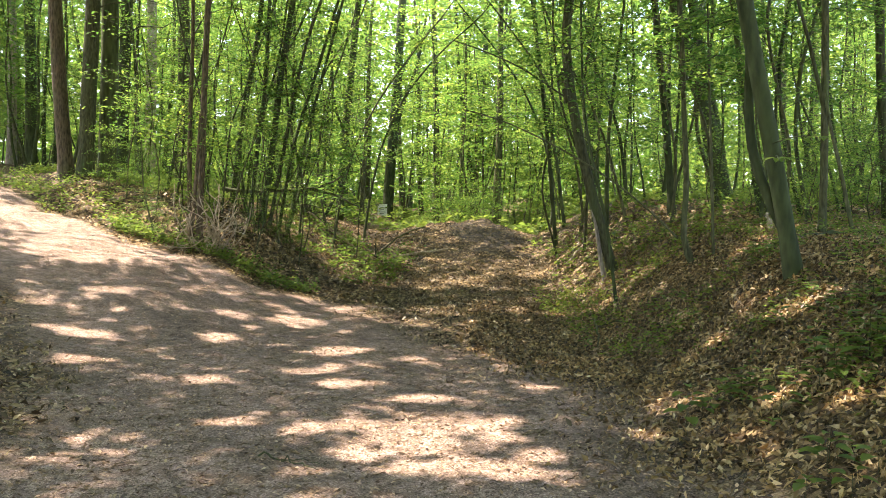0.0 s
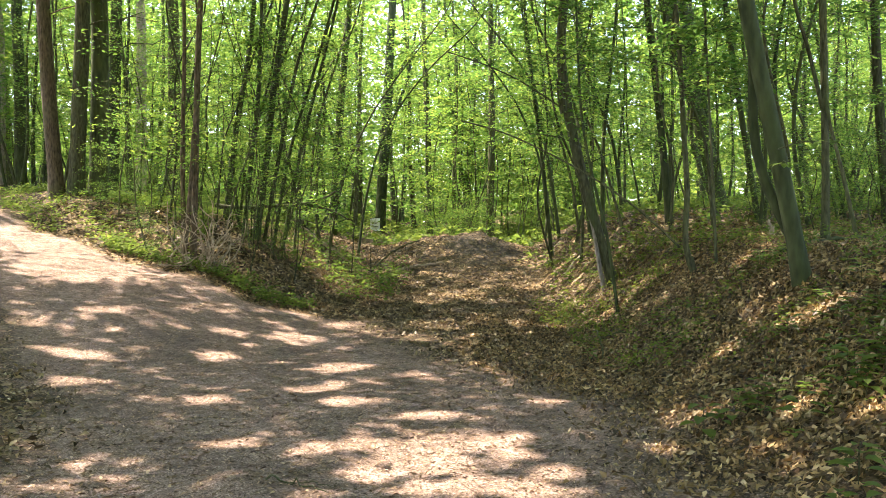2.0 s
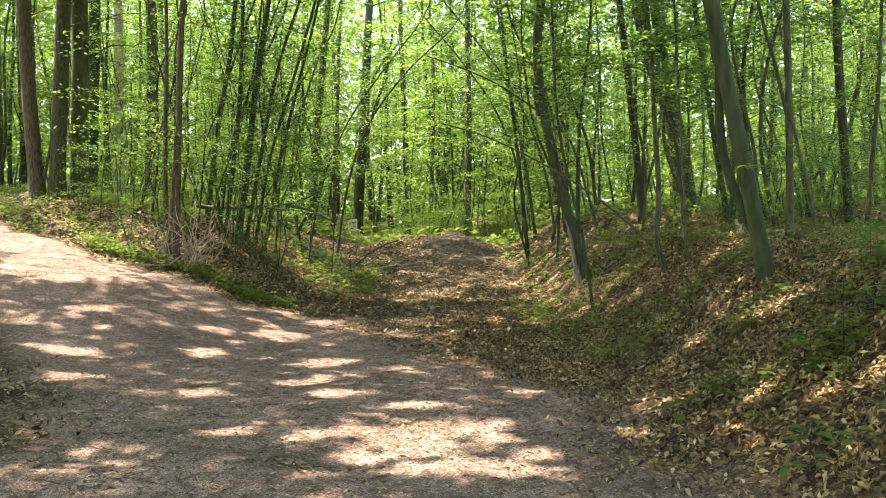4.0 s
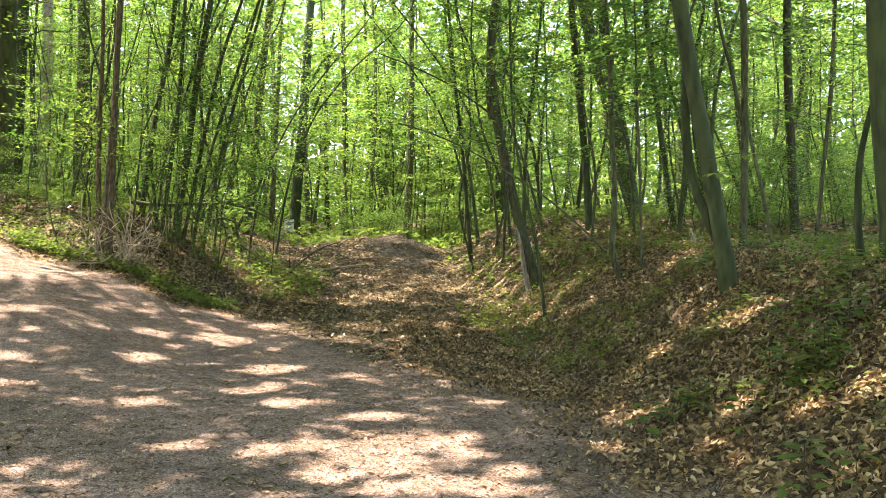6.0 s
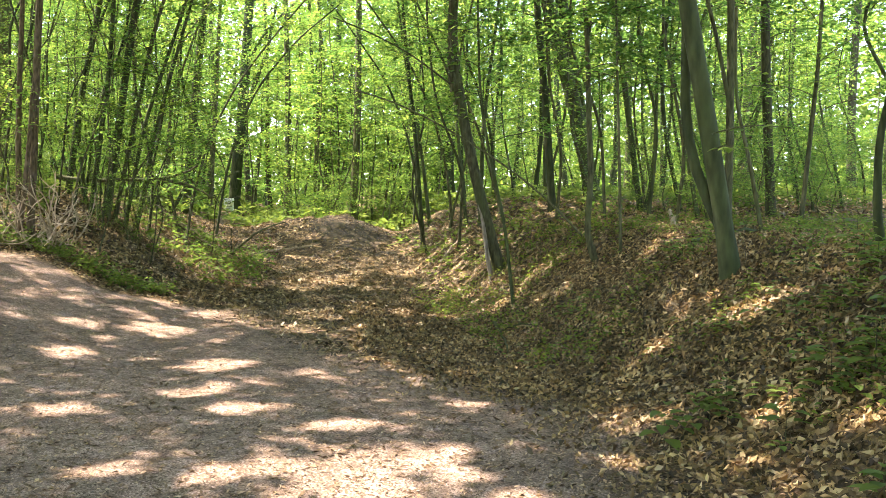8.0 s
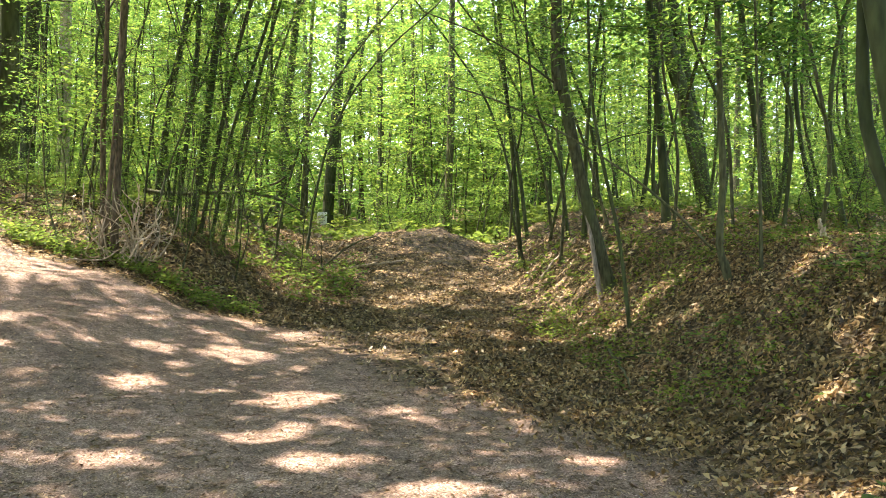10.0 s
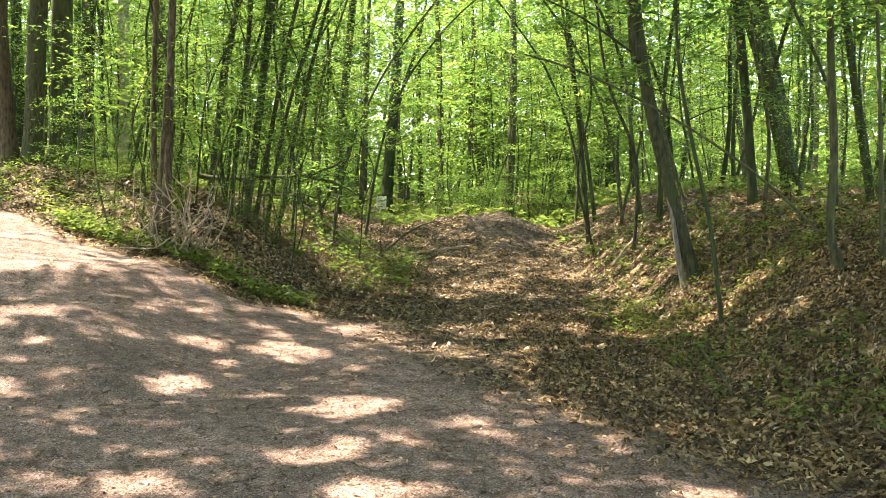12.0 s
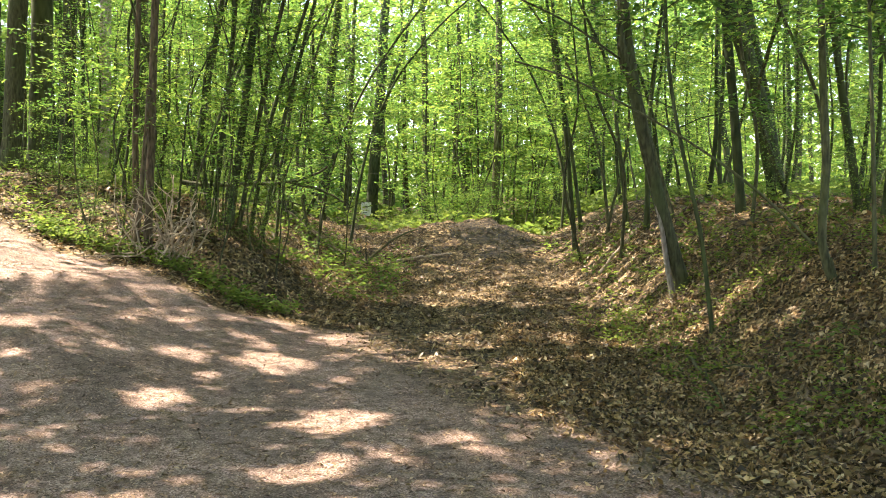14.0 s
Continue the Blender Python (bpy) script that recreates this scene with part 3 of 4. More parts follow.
for i, (x, y, bends, tall, r) in enumerate(((-5.5, 17.2, (0.25, 0.15, -0.25, -0.5, -0.4), 6.5, 0.03), (-4.55, 17.9, (-0.2, -0.1, 0.35, 0.8, 1.5), 7.5, 0.034), (-3.55, 18.6, (0.1, -0.25, -0.4, -0.2, 0.3), 7, 0.03),
                                            (-6.6, 18.6, (0.3, 0.7, 0.9, 0.8, 0.5), 7, 0.035), (-3.1, 20.5, (0.2, 0.5, 1.1, 2.0, 3.0), 7, 0.03), (-2.9, 25.5, (0.2, 0.5, 1.1, 2.2, 3.8), 8, 0.04),
                                            (3.6, 23.5, (-0.2, -0.6, -1.3, -2.4, -3.6), 8, 0.04), (3.2, 28.5, (0.1, -0.3, -1.0, -2.2, -3.6), 9, 0.045), (4.9, 12.6, (0.15, -0.1, -0.3, 0.1, 0.5), 6, 0.03),
                                            (5.6, 13.2, (-0.3, -0.2, 0.2, 0.6, 0.7), 7, 0.035), (4.0, 15.5, (0.1, -0.2, -0.25, -0.6, -1.2), 7, 0.03), (6.3, 15.2, (-0.4, -0.5, -0.2, -0.3, -0.6), 8, 0.04))):
    crooked(x, y, bends, tall, r, 270 + i, (BARK_DARK, BARK)[i % 2])
# behind the mound
tree("dark straight tree behind the mound", [(1.5, 34, 1.5), (1.64, 34, 5.24), (1.64, 34, 7.55)], 0.16, 18, BARK_DARK, 12, 3, 14, 2.2, 0.11, seed=31)
tree("dark straight tree deep in the wood", [(-1.14, 40, 2.4), (-1.11, 40, 5.86), (-1.27, 40, 9.95)], 0.16, 19, BARK_DARK, 14, 3, 16, 2.4, 0.12, seed=32)
tree("slim tree in the bend of the track", [(2.88, 24, 1.77), (2.58, 24, 4.14), (2.3, 24, 6.25), (2.1, 24, 8.19)], 0.062, 13, BARK, 10, 2.5, 10, 1.8, seed=33, group=G)
tree("slim leaning tree in the bend of the track", [(3.38, 26, 1.81), (3.07, 26, 3.84), (2.58, 26, 6.12), (2.18, 26, 8.76)], 0.055, 14, BARK, 10, 2.5, 10, 1.8, seed=34, group=G)
tree("slender dark tree deep in the wood", [(.09, 38, 2.2), (.12, 38, 5.4), (.25, 38, 9.54)], 0.1, 16, BARK_DARK, 12, 2.5, 13, 2.2, 0.11, seed=35, group=G)
tree("tall pale grey tree that bears the notice board", [(-3.85, 44.3, 2.2), (-3.74, 44.3, 4.78), (-3.48, 44.3, 7.82), (-3.31, 44.3, 12.04), (-3.22, 44.3, 13.85)], 0.29, 22, BARK, 10, 6, 16, 3.2, 0.13, seed=36,
     stems=[([(-3.6, 44.3, 6.5), (-3.0, 44.2, 8.5), (-2.3, 44.2, 10.5), (-1.9, 44.2, 13)], 0.11), ([(-3.4, 44.3, 9.5), (-2.6, 44.2, 11.2), (-1.2, 44.1, 12.8), (.2, 44, 13.8)], 0.08)])
tree("tall grey tree beyond the hollow", [(-4.34, 30, 2.3), (-4.13, 30, 5.32), (-3.85, 30, 8.59), (-3.73, 30, 9.82)], 0.15, 18, BARK, 10, 4, 12, 2.0, 0.1, seed=37)
tree("slim tree beyond the hollow", [(-3.88, 33, 2.5), (-3.7, 33, 6.17), (-3.64, 33, 9.32)], 0.09, 15, BARK_DARK, 10, 3, 11, 1.9, 0.1, seed=38, group=G)
# the clump above the hollow
C = "slender stems of the clump above the hollow"
tree("dark stem of a clump of slanting stems", [(-4.14, 17.5, 1.46), (-3.97, 17.5, 2.72), (-3.84, 17.5, 3.91), (-3.73, 17.5, 5.11), (-3.51, 17.5, 6.3)], 0.07, 13, BARK, 9, 2.4, 8, 1.6, seed=41, group=C)
tree("slanting stem of a clump", [(-4.02, 17.65, 1.46), (-3.73, 17.6, 2.97), (-3.45, 17.6, 4.53), (-3.22, 17.6, 5.61), (-2.93, 17.6, 6.33)], 0.042, 10, BARK_DARK, 9, 2.0, 7, 1.4, seed=42, group=C)
tree("slanting stem of a clump", [(-3.86, 17.85, 1.6), (-3.53, 17.8, 3.35), (-3.06, 17.8, 4.82), (-2.6, 17.8, 6.39)], 0.038, 9, BARK, 9, 2.0, 7, 1.4, seed=43, group=C)
tree("slanting stem of a clump", [(-3.74, 18.2, 1.59), (-3.36, 18.2, 3.4), (-2.89, 18.2, 5.27), (-2.56, 18.2, 6.5)], 0.042, 9, BARK, 7, 2.4, 7, 1.4, seed=44, group=C)
tree("upright stem of a clump", [(-4.36, 17.3, 1.51), (-4.04, 17.3, 4.47), (-3.97, 17.3, 6.23)], 0.045, 10, BARK, 9, 1.8, 7, 1.4, seed=45, group=C)
tree("brown tree with loose bark beside the dead bush", [(-5.09, 16.3, 1.43), (-5.04, 16.3, 2.61), (-5.01, 16.3, 4.28), (-4.96, 16.3, 5.94)], 0.066, 15, BARK_BROWN, 7, 3.2, 9, 1.6, seed=46,
     stems=[([(-5.2, 16.1, 1.2), (-5.14, 16.1, 1.8), (-5.07, 16.15, 2.81), (-5.05, 16.2, 3.69)], 0.05), ([(-5.3, 16.45, 1.1), (-5.33, 16.45, 2.2), (-5.36, 16.5, 3.6), (-5.3, 16.5, 5.2), (-5.35, 16.5, 7.5)], 0.055)])
tree("slanting slim tree on the slope", [(-5.2, 19, 2.0), (-4.96, 19, 4.12), (-4.65, 19, 5.67), (-4.54, 19, 6.71)], 0.065, 13, BARK, 8, 3, 9, 1.6, seed=47, group=G)
tree("dark stout tree on the slope", [(-9.48, 28, 3.0), (-9.4, 28, 5.6), (-9.42, 28, 9.5)], 0.23, 18, BARK_DARK, 7, 2.6, 10, 1.7, seed=48)
tree("pale pinkish trunk deep on the slope", [(-11.3, 30, 3.4), (-11.27, 30, 6.65), (-11.26, 30, 9.73)], 0.21, 20, BARK_PALE_OR_SUNLIT, 7, 7, 15, 2.2, 0.1, seed=49)
tree("grey-green stout trunk behind the tall trunks", [(-10.28, 25, 3.0), (-10.2, 25, 6), (-10.1, 25, 9)], 0.19, 20, BARK, 6, 5, 12, 1.8, 0.1, seed=55, sides=12)
T = "three tall trunks beside the road"
tree("dark thick trunk beside the road", [(-8.53, 20, 2.5), (-8.5, 20, 4.89), (-8.47, 20, 6.94)], 0.215, 22, BARK, 8, 2.6, 11, 2.0, seed=50, group=T, sides=14)
tree("grey thick trunk beside the road", [(-8.85, 19.5, 2.5), (-8.76, 19.5, 4.8), (-8.68, 19.5, 6.8)], 0.18, 21, BARK_DARK, 8, 3.0, 11, 2.0, seed=51, group=T, sides=14)
tree("brownish trunk leaning over the road", [(-9.28, 19.5, 2.4), (-9.48, 19.5, 4.79), (-9.6, 19.5, 6.79)], 0.17, 20, BARK_BROWN, 8, 3.0, 11, 2.0, seed=52, group=T, sides=14)
tree("tall trunk beyond the road", [(-14.63, 28, 3.4), (-14.65, 28, 7.21), (-14.77, 28, 9.12)], 0.2, 20, BARK, 6, 6, 14, 2.0, 0.1, seed=53)
tree("tall trunk beyond the road", [(-16.42, 30, 3.7), (-16.39, 30, 6.58), (-16.42, 30, 9.67)], 0.17, 20, BARK_PALE_OR_SUNLIT, 6, 6, 14, 2.0, 0.1, seed=54)

# added behind the walker, out of view, to block the open sky
for i, (x, y) in enumerate(((-6.5, -5.5), (5.5, -4.5), (-2.5, -12), (7.5, -12), (-11, -10))):
    g = floor_z(x, y)
    tree("unseen tall grey tree added behind the walker to block the sky", [(x, y, g), (x + 0.1, y, g + 4), (x + 0.2, y + 0.1, g + 8)], 0.16, 17, BARK, seed=300 + i, group="trees of the wood")

# ---- the wood behind: a few young and tall trees, repeated ----
def grown(kind, label, tall, r, limbs, low, high, reach, leaf, per, bark, seed, bend):
    rng = np.random.RandomState(seed)
    root = tagged(new(kind), label, "tree", "trees of the wood")
    root.location = (0, -400, 0)
    n = 16
    t = np.linspace(0, 1, n)
    axis = np.stack([bend * np.sin(t * 2.2) + 0.12 * np.sin(t * 9 + seed), bend * 0.6 * np.sin(t * 3 + seed) + 0.1 * np.cos(t * 8 + seed) - 0.1, -0.15 + t * tall], 1)
    axis[:, :2] -= axis[0, :2]
    v, q = tube(axis, r * (1 - 0.8 * t) * (1 + 0.4 * np.clip(1 - t * tall / 0.5, 0, 1) ** 2), 7, rng, 0.06)
    part("trunk", mesh_from("trunk", v, q, [bark], smooth=True), root)
    tv, tq, lv, lq = limbs_and_leaves(rng, axis, r * 0.4, low, high, limbs, reach, leaf, per, twigs=leaf < 0.15)
    part("crown", crown_mesh("crown", tv, tq, lv, lq, bark), root, "bright green leaves in flat layers")
    return root


YOUNG = [grown("young_tree", "young tree with thin stem and layered leaves", 7.5, 0.045, 16, 0.9, 7.4, 1.5, 0.082, 25, BARK_DARK, 61, 0.5),
         grown("young_tree", "young tree with thin slanting stem", 6.0, 0.035, 15, 0.6, 5.9, 1.3, 0.082, 25, BARK, 62, -0.7),
         grown("young_tree", "young tree with wide flat branches", 9.5, 0.06, 18, 1.4, 9.4, 1.9, 0.088, 25, BARK, 63, 0.3),
         grown("bush", "low leafy bush of the understorey", 2.6, 0.02, 14, 0.15, 2.6, 1.0, 0.075, 22, BARK_DARK, 64, 0.2)]
AFAR = [grown("young_tree", "young tree deep in the wood with layered leaves", 8.5, 0.05, 20, 0.8, 8.4, 1.8, 0.21, 16, BARK_DARK, 65, 0.5),
        grown("young_tree", "young slanting tree deep in the wood", 7.0, 0.04, 18, 0.6, 6.9, 1.6, 0.20, 16, BARK, 66, -0.7),
        grown("young_tree", "young wide-branched tree deep in the wood", 11, 0.07, 24, 1.2, 10.9, 2.3, 0.22, 16, BARK, 67, 0.4)]
TALL = [grown("tall_tree", "tall straight dark tree with a high crown", 19, 0.17, 22, 5.0, 19, 2.8, 0.21, 14, BARK_DARK, 71, 0.3),
        grown("tall_tree", "tall slim grey tree with a high crown", 17, 0.11, 20, 4.0, 17, 2.4, 0.20, 14, BARK, 72, -0.5),
        grown("tall_tree", "tall grey tree leaning a little", 21, 0.21, 24, 7.0, 21, 3.2, 0.22, 14, BARK, 73, 0.9)]


def plant(proto, x, y, rng, lo=0.8, hi=1.2, lean=3):
    s = rng.uniform(lo, hi)
    m = pose(x, y, floor_z(x, y) - 0.03, rng.uniform(-lean, lean), rng.uniform(-lean, lean), rng.uniform(0, 360)) @ Matrix.Diagonal((s, s, s, 1))
    ob = copy_thing(proto, m)
    return ob


def scatter(protos, weights, n, area, gap, seed, lo=0.8, hi=1.2):
    """Sows trees over an area of the plan, none nearer to one another than the gap."""
    rng = np.random.RandomState(seed)
    done = []
    for _ in range(n * 30):
        if len(done) >= n:
            break
        x, y = area(rng)
        if abs(x + 0.092 * y) < 2.0 and 18 < y < 44:      # an open line through the stems
            continue
        if (worn(x, y) > 0.05) or any((x - a) ** 2 + (y - b) ** 2 < gap * gap for a, b in done):
            continue
        done.append((x, y))
        plant(protos[rng.choice(len(protos), p=weights)], x, y, rng, lo, hi)


def fan(r0, r1, spread, cx=-1.0, cy=0.0):
    def area(rng):
        r = math.sqrt(rng.uniform(r0 * r0, r1 * r1))
        a = rng.uniform(-spread, spread)
        return cx + r * math.sin(a), cy + r * math.cos(a)
    return area


def box(x0, x1, y0, y1):
    return lambda rng: (rng.uniform(x0, x1), rng.uniform(y0, y1))


scatter(AFAR, [0.35, 0.25, 0.4], 76, fan(33, 52, 0.62), 1.5, 81)
scatter(AFAR, [0.3, 0.2, 0.5], 62, fan(52, 82, 0.6), 1.8, 82, 1.0, 1.5)
scatter(TALL, [0.4, 0.35, 0.25], 37, fan(36, 62, 0.7), 2.6, 83)
scatter(TALL, [0.4, 0.3, 0.3], 36, fan(62, 100, 0.75), 3.0, 84, 0.9, 1.2)
scatter(YOUNG, [0.3, 0.3, 0.3, 0.1], 26, box(5.2, 16, 13.5, 31), 1.4, 85, 0.7, 1.05)
scatter(YOUNG, [0.3, 0.2, 0.4, 0.1], 9, box(2.8, 5.4, 19, 32), 1.2, 94, 0.8, 1.1)
scatter(YOUNG, [0.4, 0.2, 0.4, 0.0], 8, box(-5.5, -3.4, 24, 32), 1.2, 95, 0.8, 1.1)
scatter(YOUNG, [0.4, 0.2, 0.4, 0.0], 9, box(-4, 4, 31.5, 36), 1.2, 96, 0.8, 1.2)
scatter(YOUNG, [0.35, 0.3, 0.25, 0.1], 40, box(-22, -4.2, 22.5, 34), 1.4, 86, 0.7, 1.1)
scatter(YOUNG, [0.0, 0.0, 0.0, 1.0], 16, box(-4, 3.5, 30.5, 36), 0.9, 87, 0.6, 1.0)
scatter(YOUNG, [0.4, 0.4, 0.1, 0.1], 10, box(-12, -4.3, 23, 28), 1.0, 99, 0.7, 1.0)
scatter(YOUNG, [0.0, 0.0, 0.0, 1.0], 12, box(-7.5, -3.2, 16.4, 19.2), 0.5, 79, 0.22, 0.42)
scatter(YOUNG, [0.0, 0.2, 0.0, 0.8], 9, box(-8.5, -4.5, 17.6, 20.5), 0.8, 88, 0.3, 0.6)
scatter(YOUNG, [0.0, 0.0, 0.0, 1.0], 26, box(4, 34, 24, 62), 1.6, 97, 0.9, 1.7)
scatter(YOUNG, [0.0, 0.0, 0.0, 1.0], 22, box(-34, -5, 27, 62), 1.6, 98, 0.9, 1.7)
scatter(YOUNG, [0.3, 0.3, 0.2, 0.2], 18, box(5.6, 12, 15, 24), 1.1, 121, 0.6, 0.95)
scatter(YOUNG, [0.0, 0.1, 0.0, 0.9], 14, box(5.4, 13, 13, 19), 0.9, 122, 0.5, 0.8)
scatter(AFAR, [0.4, 0.2, 0.4], 22, box(-8, 9, 36, 50), 1.5, 123, 0.9, 1.2)
scatter(TALL, [0.4, 0.4, 0.2], 12, box(-26, -9, 27, 44), 2.2, 124, 0.8, 1.0)
scatter(AFAR, [0.4, 0.3, 0.3], 16, box(-24, -10, 25, 42), 1.6, 125, 0.9, 1.2)
scatter(YOUNG, [0.5, 0.0, 0.5, 0.0], 7, box(-17, -9.5, 21.5, 27), 1.6, 126, 0.9, 1.2)
scatter(YOUNG, [0.0, 0.0, 0.0, 1.0], 18, box(4.8, 9.5, 10.8, 16.5), 0.7, 127, 0.35, 0.6)
scatter(YOUNG, [0.3, 0.5, 0.0, 0.2], 11, box(-6.2, -2.7, 15.9, 18.6), 0.55, 128, 0.3, 0.5)
scatter(TALL, [0.4, 0.4, 0.2], 10, box(14, 28, 8, 34), 3.5, 89)
scatter(TALL, [0.4, 0.4, 0.2], 12, box(-44, -25, 18, 40), 3.2, 90)
scatter(TALL, [0.4, 0.3, 0.3], 9, lambda rng: (rng.uniform(-30, 30), rng.uniform(-34, -5)), 4.0, 91)
scatter(TALL, [0.4, 0.3, 0.3], 8, box(-28, -12, -8, 5), 4.0, 92)
scatter(TALL, [0.4, 0.3, 0.3], 8, box(9, 26, -6, 8), 4.0, 93)
for proto in YOUNG + AFAR + TALL:
    proto.location = (-40 + 3 * (YOUNG + AFAR + TALL).index(proto), -45, floor_z(-40 + 3 * (YOUNG + AFAR + TALL).index(proto), -45))

# ---- leaf roof added overhead, mostly out of view, to shade the floor ----
def shade_roof():
    rng = np.random.RandomState(7)
    n = 10800
    gx0, gy0 = rng.uniform(-14, 11, n), rng.uniform(-3, 27, n)
    # extra leaves set along the sun's line to darken the bank
    over_bank = rng.uniform(0, 1, n) < 0.12
    gx0, gy0 = np.where(over_bank, rng.uniform(1.2, 9, n), gx0), np.where(over_bank, rng.uniform(1, 16, n), gy0)
    gz = rng.uniform(8.5, 17, n)
    p = np.stack([gx0 + SUN.x / SUN.z * gz, gy0 + SUN.y / SUN.z * gz, gz + height(gx0, gy0)], 1)
    # fewer leaves where the hollow and the track should be brighter
    thin_out = ((gx0 < -2) & (gx0 > -7.5) & (gy0 > 15) & (rng.uniform(0, 1, n) < 0.75)) | ((gx0 < 2.8) & (gy0 > 13.5) & (rng.uniform(0, 1, n) < 0.6))
    p = p[~thin_out]
    # rear leaves, out of view, added to cut the sky light from behind
    m = 1700
    p = np.concatenate([p, np.stack([rng.uniform(-19, 12, m), rng.uniform(-19, 0, m), rng.uniform(8, 16, m)], 1)])
    trunks = np.array([[a[-8][0], a[-8][1]] for _, a, _ in CANOPY])
    owner = np.argmin(((p[:, None, :2] - trunks[None]) ** 2).sum(2), 1)
    for k, (root, axis, bark) in enumerate(CANOPY):
        mine = p[owner == k]
        if len(mine) < 3:
            continue
        o = np.array(root.location)
        tubes = []
        for c in mine[:: max(1, len(mine) // 22)]:
            j = min(np.searchsorted(axis[:, 2], c[2] - 1.5 - 0.25 * np.hypot(*(c[:2] - axis[-6, :2]))), len(axis) - 3)
            j = max(j, 18)
            a = axis[j]
            line = np.stack([a, a * 0.6 + c * 0.4 + [0, 0, 0.5], a * 0.25 + c * 0.75 + [0, 0, 0.35], c])
            tubes.append(tube(smooth_path(line, 6), np.linspace(0.035, 0.006, 6), 4))
        rear = mine[:, 1] - SUN.y / SUN.z * mine[:, 2] < -3
        sets = [sprays(rng, m, rng.uniform(0, 6.28, len(m)), k, 1.1, 1.3, leaf, keep=shading) for m, k, leaf in ((mine[~rear], 15, 0.29), (mine[rear], 9, 0.5)) if len(m)]
        lv, lq = joined(sets)
        tv, tq = joined(tubes)
        part("high_crown", crown_mesh("high_crown", tv - o, tq, lv - o, lq, bark), root, "high leaves added to shade the floor, with gaps cut for sun patches")


shade_roof()

# ---- far woods that close the view ----
def far_woods():
    rng = np.random.RandomState(9)
    n = 80000
    front = rng.uniform(0, 1, n) < 0.68
    a = np.where(front, rng.uniform(-0.8, 0.8, n), rng.uniform(0.8, 2 * math.pi - 0.8, n))
    r = np.where(front, rng.uniform(84, 128, n), rng.uniform(55, 90, n))
    x, y = r * np.sin(a), 5 + r * np.cos(a)
    z = height(x, y) + rng.beta(1.0, 1.05, n) * (31 + 4 * ripple(x, y, 9))
    c = np.stack([x, y, z], 1)
    nor = rng.normal(0, 0.5, (n, 3)) + [0, 0, 0.8]
    nor /= np.linalg.norm(nor, axis=1, keepdims=True)
    v, q = kites(c, rng.normal(0, 1, (n, 3)), nor, rng.uniform(0.6, 1.5, n), 0.7)
    m = 22000
    a = rng.uniform(-0.8, 0.8, m)
    r = rng.uniform(66, 88, m)
    x, y = r * np.sin(a), 5 + r * np.cos(a)
    low = np.stack([x, y, height(x, y) + rng.uniform(0, 1, m) ** 1.5 * 6], 1)
    nor = rng.normal(0, 0.5, (m, 3)) + [0, 0, 0.8]
    nor /= np.linalg.norm(nor, axis=1, keepdims=True)
    v, q = joined([(v, q), kites(low, rng.normal(0, 1, (m, 3)), nor, rng.uniform(0.35, 0.8, m), 0.7)])
    tubes = []
    for _ in range(260):
        b, s = rng.uniform(-math.pi, math.pi), rng.uniform(82, 110)
        px, py = s * math.sin(b), 5 + s * math.cos(b)
        g = floor_z(px, py)
        tubes.append(tube([(px, py, g - 0.2), (px + rng.normal(0, 0.3), py, g + 8), (px + rng.normal(0, 0.6), py, g + 18)], [0.2, 0.15, 0.05], 5))
    tv, tq = joined(tubes)
    tagged(new("far_woods", crown_mesh("far_woods", tv, tq, v, q, BARK_DARK)), "far leafy woods behind the nearer trees", "woods", kind="stuff")


far_woods()

# ---- fallen leaves ----
def fallen_leaves(name, label, n, area, size, seed, tilt=0.35, lift=0.012, test=None, wide=0.6, mat=None):
    rng = np.random.RandomState(seed)
    x, y = area(rng, n)
    if test is not None:
        ok = test(x, y, rng)
        x, y = x[ok], y[ok]
    ok = bare_soil(x, y) < rng.uniform(0.1, 1.0, len(x))
    x, y = x[ok], y[ok]
    n = len(x)
    e = 0.06
    z = height(x, y)
    nor = np.stack([-(height(x + e, y) - z) / e, -(height(x, y + e) - z) / e, np.ones(n)], 1) + rng.normal(0, tilt, (n, 3)) * [1, 1, 0]
    nor /= np.linalg.norm(nor, axis=1, keepdims=True)
    s = size * rng.uniform(0.5, 1.4, n)
    c = np.stack([x, y, z + lift + s * 0.12], 1)
    v, q = kites(c, rng.normal(0, 1, (n, 3)), nor, s, rng.uniform(0.22, 0.55, n)) if mat else curled(rng, c, rng.normal(0, 1, (n, 3)), nor, s, rng.uniform(0.22, 0.58, n) * wide / 0.6)
    tagged(new(name, mesh_from(name, v, q, [mat or DRY])), label, "fallen leaves", kind="stuff")


def rect(x0, x1, y0, y1):
    return lambda rng, n: (rng.uniform(x0, x1, n), rng.uniform(y0, y1, n) if y1 - y0 < 12 else y0 + (y1 - y0) * rng.beta(1, 1.5, n))


def off_road(x, y, rng):
    return rng.uniform(0, 1, len(x)) < np.clip(1 - 1.03 * worn(x, y), 0, 1) ** 1.6


fallen_leaves("bank_leaves", "dry tan and brown leaves thick on the bank", 92000, rect(0.2, 6.5, 3.4, 15.6), 0.053, 101, 0.75, test=off_road)
fallen_leaves("track_leaves", "dry brown leaves trodden on the mound track", 48000, rect(-4.6, 3.5, 5.5, 29.5), 0.065, 102, 0.55, test=off_road)
fallen_leaves("slope_leaves", "dry leaves under the trees of the slope", 20000, rect(-9, -1.2, 15, 31), 0.075, 103, 0.5, test=off_road)
fallen_leaves("back_leaves", "dry leaves on the far bank", 6000, rect(3, 12, 13, 27), 0.11, 104, test=off_road)
